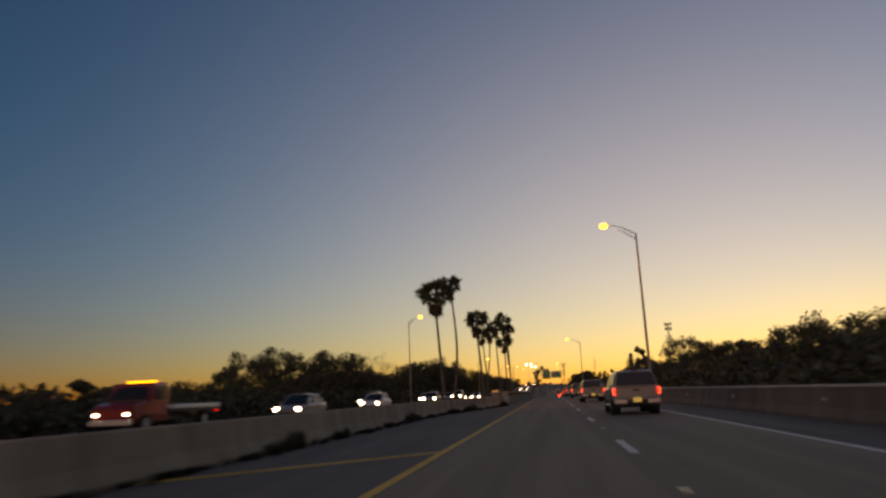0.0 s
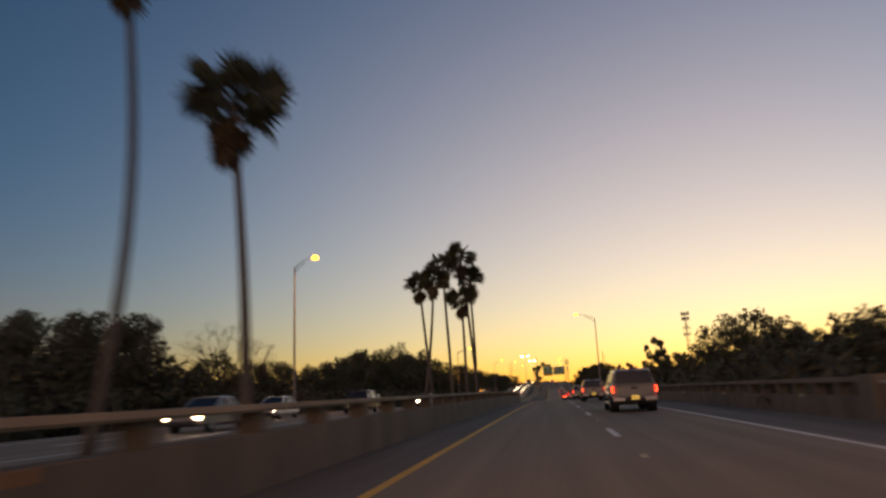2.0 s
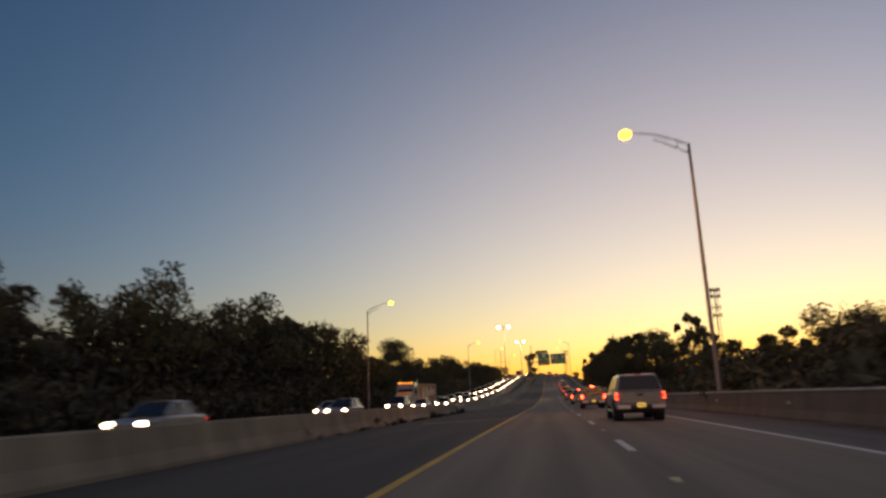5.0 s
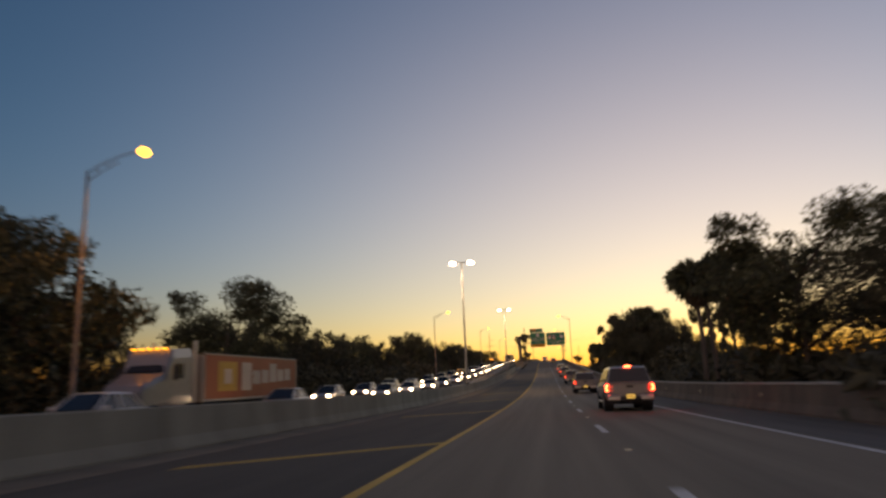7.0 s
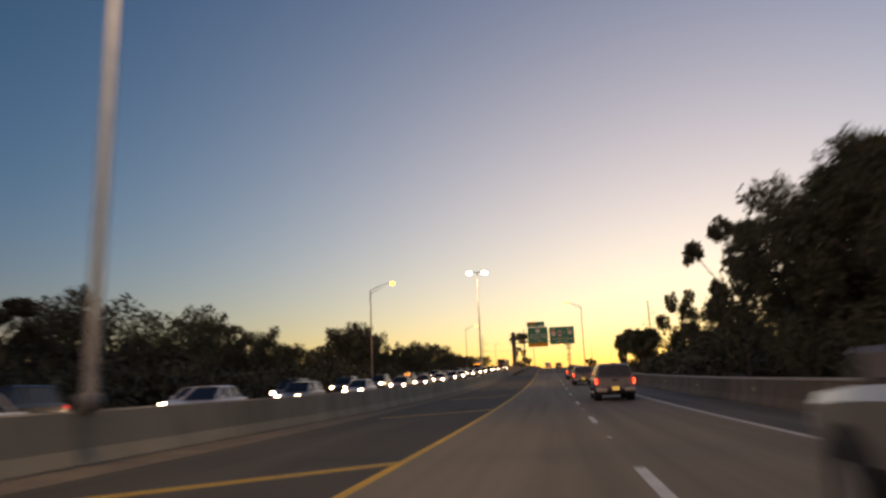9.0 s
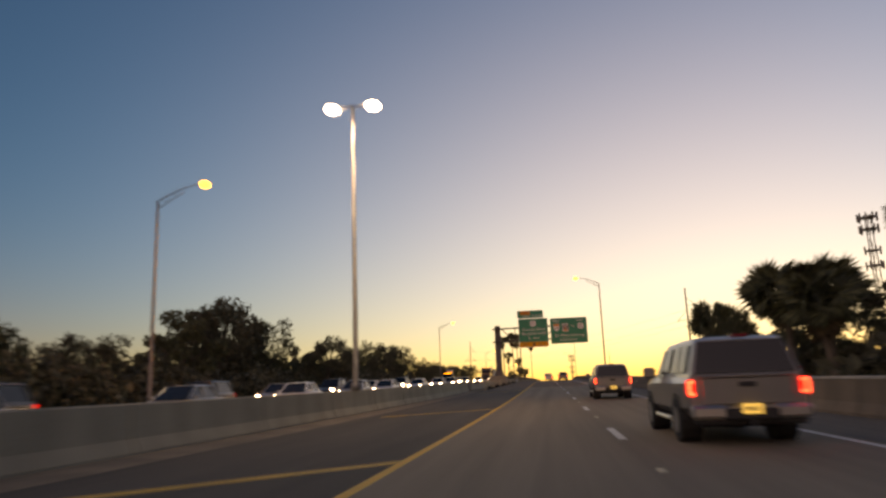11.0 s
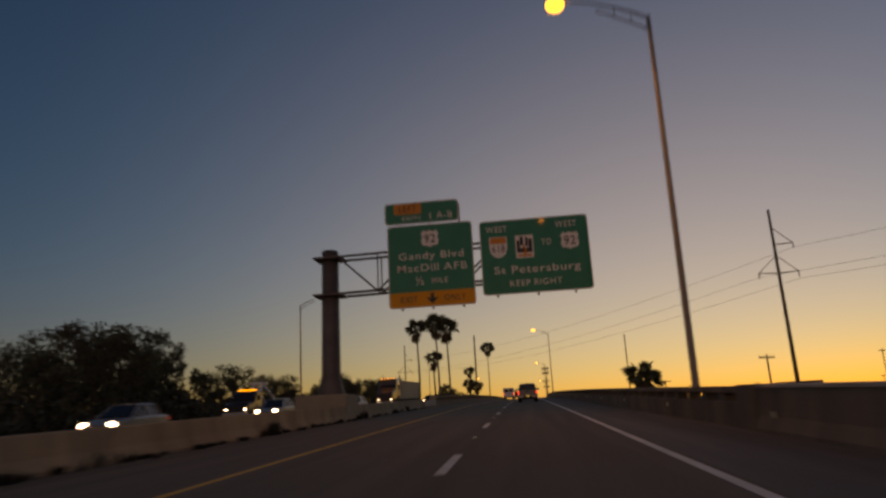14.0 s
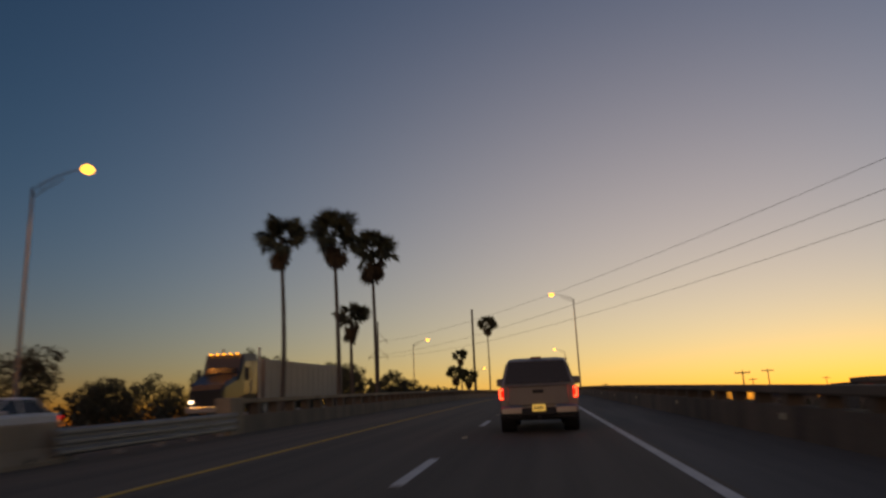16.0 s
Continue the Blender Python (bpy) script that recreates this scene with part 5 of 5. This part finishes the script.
def make_car(paint, label, tall=1.45, lit="front", boxy=0.0):
    """A passenger car; its nose points to +y and its tail is at y = 0."""
    root = thing("car", label, "car", "traffic on the road")
    belt = 0.62 * tall
    part("body", shell(bmesh.new(), ((0.02, 0.36, belt - 0.06, 0.72), (0.2, 0.28, belt, 0.84), (1.2, 0.24, belt + 0.02, 0.89), (3.2, 0.24, belt, 0.89), (4.1, 0.26, belt - 0.12, 0.85), (4.5, 0.34, belt - 0.25, 0.68))), paint, root)
    back = 0.55 - 0.4 * boxy
    part("cabin", cabin(bmesh.new(), ((back, belt - 0.03, belt + 0.05, 0.78, 0.72), (back + 0.55 - 0.3 * boxy, belt - 0.03, tall - 0.04, 0.8, 0.62), (1.9, belt - 0.03, tall, 0.81, 0.62), (2.5, belt - 0.03, tall - 0.03, 0.81, 0.62), (3.35, belt - 0.05, belt + 0.02, 0.78, 0.7))), GLASS, root, "dark windows")
    part("roof", cabin(bmesh.new(), ((back + 0.6 - 0.3 * boxy, tall - 0.07, tall - 0.01, 0.645, 0.6), (1.9, tall - 0.06, tall + 0.025, 0.645, 0.6), (2.5, tall - 0.07, tall - 0.005, 0.645, 0.6))), paint, root)
    for s in (-1, 1):
        for y0, y1 in ((back + 0.12, back + 0.6 - 0.3 * boxy), (1.95, 2.02), (3.25, 2.5)):
            part("pillar", tube(bmesh.new(), [(s * 0.785, y0, belt), (s * 0.635, y1, tall - 0.05)], 0.035, 5), paint, root)
        if lit == "front":
            # Bulbs drawn oversized, with headlight glare put into their shape.
            bulb("headlight", s * 0.62, 4.42, belt - 0.27, 0.4, 0.26, 0.2, HEADLIGHT, root, "dazzling lit headlight")
            part("tail_light", box(bmesh.new(), s * 0.66 - 0.11, s * 0.66 + 0.11, -0.01, 0.1, belt - 0.24, belt - 0.1, 0.02), TAIL, root)
        else:
            part("tail_light", box(bmesh.new(), s * 0.64 - 0.13, s * 0.64 + 0.13, -0.02, 0.12, belt - 0.26, belt - 0.08, 0.02), TAIL_CORE, root, "lit red tail light")
            bulb("headlight", s * 0.62, 4.4, belt - 0.27, 0.28, 0.15, 0.2, HEADLIGHT, root)
        part("wing_mirror", box(bmesh.new(), s * 0.96 - 0.09, s * 0.96 + 0.09, 2.95, 3.05, belt, belt + 0.14, 0.03), paint, root)
    part("bumper", box(bmesh.new(), -0.7, 0.7, -0.06, 0.1, 0.34, 0.56, 0.05), paint, root)
    part("front_bumper", box(bmesh.new(), -0.66, 0.66, 4.42, 4.56, 0.3, 0.5, 0.05), TRIM, root)
    pl = part("number_plate", box(bmesh.new(), -0.15, 0.15, -0.08, -0.055, 0.6, 0.72), WHITE_SIGN, root)
    wheel_set(root, (-0.76, 0.76), (0.85, 3.65), 0.32, 0.2)
    return root


def make_van():
    root = thing("cargo_van", "white cargo van with lit tail lights", "van", "traffic on the road")
    white = PAINTS[0]
    part("body", shell(bmesh.new(), ((0.0, 0.5, 2.02, 0.96), (0.15, 0.45, 2.06, 0.99), (3.8, 0.45, 2.06, 0.99), (4.4, 0.45, 1.25, 0.97), (5.3, 0.5, 1.1, 0.85)), 0.92), white, root)
    for s in (-1, 1):
        part("rear_window", box(bmesh.new(), s * 0.42 - 0.3, s * 0.42 + 0.3, -0.012, 0.02, 1.3, 1.78, 0.01), GLASS, root, "dark rear door window")
        part("tail_light", box(bmesh.new(), s * 0.9 - 0.06, s * 0.9 + 0.06, -0.03, 0.1, 0.8, 1.12, 0.02), TAIL_CORE, root, "lit red tail light")
        part("wing_mirror", box(bmesh.new(), s * 1.14 - 0.1, s * 1.14 + 0.1, 3.9, 4.0, 1.25, 1.55, 0.03), TRIM, root)
        part("side_window", box(bmesh.new(), s * 0.985 - 0.01, s * 0.985 + 0.01, 3.2, 3.85, 1.3, 1.75), GLASS, root)
        part("headlight", box(bmesh.new(), s * 0.65 - 0.14, s * 0.65 + 0.14, 5.24, 5.34, 0.75, 0.95, 0.02), HEADLIGHT, root)
    part("door_seam", box(bmesh.new(), -0.012, 0.012, -0.008, 0.01, 0.6, 2.0), TRIM, root)
    part("bumper", box(bmesh.new(), -0.95, 0.95, -0.16, 0.05, 0.42, 0.58, 0.03), CHROME, root)
    part("number_plate", box(bmesh.new(), 0.16, 0.46, -0.03, 0.0, 0.78, 0.9), WHITE_SIGN, root)
    part("underbody", box(bmesh.new(), -0.75, 0.75, 0.3, 5.0, 0.28, 0.5), TRIM, root)
    wheel_set(root, (-0.82, 0.82), (1.2, 4.4), 0.37, 0.24)
    return root


GOLD_SIDE = mat("dull_yellow_graphic", (0.55, 0.3, 0.045), 0.6, 0, 0.25, 0.5, 6, 0.05)
PINK_SIDE = mat("pale_pink_graphic", (0.62, 0.48, 0.38), 0.6, 0, 0.2, 0.5, 6, 0.05)
TRAILER = mat("trailer_side", (0.46, 0.40, 0.32), 0.6, 0, 0.12, 0.4, 8, 0.05)


def make_semi(label, side_mat, graphic, paint, long=13.2):
    """A cab and box trailer; the nose points to +y and the trailer's tail is at y = 0."""
    root = thing("semi_truck", label, "truck", "traffic on the road")
    part("trailer", box(bmesh.new(), -1.28, 1.28, 0, long, 1.0, 3.4, 0.04), side_mat, root, "plain pale box trailer")
    for k in range(int(long / 1.1)):
        for s in (-1, 1):
            part("side_rib", box(bmesh.new(), s * 1.285 - 0.012, s * 1.285 + 0.012, 0.5 + 1.1 * k, 0.56 + 1.1 * k, 1.05, 3.36), side_mat, root)
    if graphic:
        for s in (-1, 1):
            for z0, z1 in ((1.0, 1.12), (3.42, 3.5)):
                part("edge_rail", box(bmesh.new(), s * 1.31 - 0.015, s * 1.31 + 0.015, 0.0, 13.2, z0, z1, 0.005), TRAILER, root, "pale aluminium edge rail")
            part("corner_post", box(bmesh.new(), s * 1.31 - 0.015, s * 1.31 + 0.015, 0.0, 0.12, 1.12, 3.42, 0.005), TRAILER, root, "pale aluminium corner post")
            panel = part("side_graphic", box(bmesh.new(), s * 1.3 - 0.006, s * 1.3 + 0.006, 0.12, 13.0, 1.12, 3.42), graphic, root, "faded brick-red side graphic")
            part("emblem", box(bmesh.new(), s * 1.312 - 0.006, s * 1.312 + 0.006, 9.3, 11.6, 1.5, 3.1, 0.005), GOLD_SIDE, panel, "dull yellow emblem block")
            part("emblem_bar", box(bmesh.new(), s * 1.322 - 0.006, s * 1.322 + 0.006, 10.0, 10.9, 1.9, 2.7, 0.005), PINK_SIDE, panel)
            for y0, y1, z0, z1 in ((7.4, 8.7, 1.5, 3.1), (6.1, 7.2, 1.85, 2.65), (4.9, 5.9, 1.9, 2.7), (3.6, 4.7, 1.95, 3.1), (2.4, 3.4, 2.0, 2.75), (1.2, 2.2, 2.05, 2.8)):
                part("word_bar", box(bmesh.new(), s * 1.312 - 0.006, s * 1.312 + 0.006, y0, y1, z0, z1, 0.005), PINK_SIDE, panel)
    part("cab", shell(bmesh.new(), ((14.0, 0.9, 3.6, 1.15), (14.2, 0.8, 3.7, 1.2), (15.9, 0.8, 3.6, 1.2), (16.4, 0.8, 2.5, 1.15), (17.9, 0.7, 1.9, 1.0), (18.1, 0.6, 1.6, 0.95)), 0.95), paint, root)
    part("windscreen", cabin(bmesh.new(), ((15.95, 2.35, 2.45, 1.0, 0.9), (16.0, 2.35, 3.2, 1.08, 1.0), (16.45, 2.3, 2.55, 1.08, 1.0))), GLASS, root)
    for k in range(5):
        bulb("marker_light", -0.8 + 0.4 * k, 16.05, 3.62, 0.16, 0.12, 0.12, AMBER, root, "lit amber marker light")
    for s in (-1, 1):
        bulb("headlight", s * 0.8, 18.12, 1.0, 0.26, 0.18, 0.14, DIM_HEADLIGHT, root, "lit headlight")
        part("side_window", box(bmesh.new(), s * 1.2 - 0.012, s * 1.2 + 0.012, 15.0, 15.9, 2.2, 2.9), GLASS, root)
        part("exhaust_stack", tube(bmesh.new(), [(s * 1.15, 13.8, 1.0), (s * 1.15, 13.8, 4.1)], 0.08, 8), CHROME, root)
        part("wing_mirror", box(bmesh.new(), s * 1.45 - 0.12, s * 1.45 + 0.12, 16.1, 16.2, 2.1, 2.8, 0.03), TRIM, root)
    part("bumper", box(bmesh.new(), -1.1, 1.1, 17.9, 18.2, 0.4, 0.75, 0.05), CHROME, root)
    part("chassis", box(bmesh.new(), -0.5, 0.5, 0.5, long + 4.3, 0.75, 1.14), TRIM, root)
    wheel_set(root, (-1.05, 1.05), (1.2, 2.5, long - 0.2, long + 1.1, long + 4.0), 0.5, 0.3)
    for o in root.children:
        if o.name.split(".")[0] in ("cab", "windscreen", "marker_light", "headlight", "side_window", "exhaust_stack", "wing_mirror", "bumper"):
            o.matrix_basis = Matrix.Translation((0, long - 13.2, 0))
    return root


def make_tow_truck(label, paint, boom=True):
    """A flatbed recovery truck with a raised boom; its nose points to +y and its tail is at y = 0."""
    root = thing("tow_truck", label, "truck", "oncoming trucks")
    part("cab", shell(bmesh.new(), ((4.7, 0.55, 2.15, 0.98), (4.85, 0.5, 2.22, 1.02), (5.9, 0.5, 2.2, 1.02), (6.35, 0.5, 1.45, 1.0), (7.3, 0.5, 1.25, 0.94), (7.5, 0.55, 1.05, 0.86)), 0.95), paint, root)
    part("windscreen", cabin(bmesh.new(), ((5.88, 1.42, 1.5, 0.92, 0.86), (5.95, 1.42, 2.1, 0.94, 0.88), (6.4, 1.4, 1.5, 0.95, 0.9))), GLASS, root)
    for s in (-1, 1):
        part("side_window", box(bmesh.new(), s * 1.02 - 0.012, s * 1.02 + 0.012, 5.0, 5.85, 1.45, 2.05), GLASS, root)
        bulb("headlight", s * 0.72, 7.42, 0.86, 0.34, 0.24, 0.2, HEADLIGHT, root, "dazzling lit headlight")
        part("wing_mirror", box(bmesh.new(), s * 1.2 - 0.1, s * 1.2 + 0.1, 5.9, 6.0, 1.45, 1.85, 0.03), TRIM, root)
        part("bed_rail", box(bmesh.new(), s * 1.12 - 0.06, s * 1.12 + 0.06, 0.0, 4.6, 1.02, 1.22, 0.02), PAINTS[0], root, "pale steel bed rail")
        part("tail_light", box(bmesh.new(), s * 0.95 - 0.1, s * 0.95 + 0.1, -0.03, 0.05, 0.8, 0.92, 0.01), TAIL, root)
        if boom:
            part("boom_arm", tube(bmesh.new(), [(s * 0.45, 4.3, 1.15), (s * 0.3, 3.0, 2.75)], [0.13, 0.1], 8), PAINTS[0], root, "pale steel boom arm")
            part("boom_stay", tube(bmesh.new(), [(s * 0.3, 3.0, 2.75), (s * 0.5, 0.4, 1.3)], [0.12, 0.1], 8), PAINTS[0], root)
    if boom:
        part("crossbar", tube(bmesh.new(), [(-0.7, 3.0, 2.78), (0.7, 3.0, 2.78)], 0.12, 8), PAINTS[0], root)
    part("bed", box(bmesh.new(), -1.12, 1.12, 0.0, 4.65, 0.86, 1.03, 0.03), TRIM, root)
    part("light_bar", box(bmesh.new(), -0.72, 0.72, 5.2, 5.4, 2.22, 2.31, 0.03), AMBER, root, "lit amber roof light bar")
    part("bumper", box(bmesh.new(), -0.98, 0.98, 7.4, 7.6, 0.4, 0.66, 0.04), CHROME, root)
    part("chassis", box(bmesh.new(), -0.45, 0.45, 0.2, 7.0, 0.5, 0.87), TRIM, root)
    wheel_set(root, (-0.9, 0.9), (1.4, 6.5), 0.42, 0.28)
    return root


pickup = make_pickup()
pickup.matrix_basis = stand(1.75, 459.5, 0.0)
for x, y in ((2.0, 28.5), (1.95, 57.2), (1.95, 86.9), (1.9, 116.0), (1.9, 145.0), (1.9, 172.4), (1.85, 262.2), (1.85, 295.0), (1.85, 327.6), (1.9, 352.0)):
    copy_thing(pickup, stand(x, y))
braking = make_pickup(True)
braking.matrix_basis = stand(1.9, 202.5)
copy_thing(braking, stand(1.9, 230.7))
van = make_van()
van.matrix_basis = stand(-1.9, 520.0)
saloon = make_car(PAINTS[0], "white car with lit red tail lights", 1.5, "rear", 0.4)
saloon.matrix_basis = stand(1.9, 492.0)
dark_suv = make_car(PAINTS[2], "dark car with lit red tail lights", 1.65, "rear", 0.8)
dark_suv.matrix_basis = stand(-1.9, 560.0)

ONCOMING = [make_car(PAINTS[0], "white oncoming car with dazzling headlights", 1.45), make_car(PAINTS[1], "grey oncoming car with dazzling headlights", 1.5, boxy=0.6), make_car(PAINTS[2], "black oncoming car with dazzling headlights", 1.7, boxy=0.9), make_car(PAINTS[3], "dark red oncoming car with dazzling headlights", 1.6, boxy=0.7), make_car(SILVER, "silver oncoming car with dazzling headlights", 1.45)]
NEAR, FAR = -16.3, -19.9
SPOTS = [(NEAR, 42, 1), (FAR, 53, 4), (NEAR, 60, 0), (FAR, 72, 2), (NEAR, 88, 4), (FAR, 104, 0), (NEAR, 112, 2), (FAR, 128, 1), (NEAR, 140, 0), (FAR, 158, 3), (NEAR, 172, 4), (NEAR, 196, 1), (FAR, 204, 0), (NEAR, 214, 2), (NEAR, 226, 0), (NEAR, 243, 4)]
q = random.Random(4)
y = 262.0
k = 0
while y < 425:
    SPOTS.append((NEAR if k % 2 else FAR, y, (0, 1, 2, 4, 0, 4)[q.randrange(6)]))
    y += q.uniform(4.5, 8.5)
    k += 1
SPOTS += [(NEAR, 442.9, 4), (FAR, 458, 1), (NEAR, 466, 0), (NEAR, 520, 1), (FAR, 545, 0), (NEAR, 580, 4)]
done = set()
for x, y, i in SPOTS:
    m = stand(x, y, 0, 180)
    if i in done:
        copy_thing(ONCOMING[i], m)
    else:
        ONCOMING[i].matrix_basis = m
        done.add(i)
RED_SIDE = mat("faded_red_graphic", (0.4, 0.085, 0.025), 0.6, 0, 0.25, 0.35, 6, 0.05)
make_semi("grey semi truck pulling a trailer with a faded red graphic", TRAILER, RED_SIDE, PAINTS[1]).matrix_basis = stand(FAR - 0.2, 249.0, -0.05, 180)
make_semi("dark semi truck pulling a plain pale box trailer", TRAILER, None, PAINTS[2], 15.8).matrix_basis = stand(NEAR + 0.3, 498.5, 0, 180)
make_tow_truck("red flatbed truck with a lit amber light bar", PAINTS[3], False).matrix_basis = stand(FAR, 34.4, 0, 180)
make_tow_truck("dark flatbed tow truck with a raised pale boom", PAINTS[2]).matrix_basis = stand(FAR, 449.2, 0, 180)
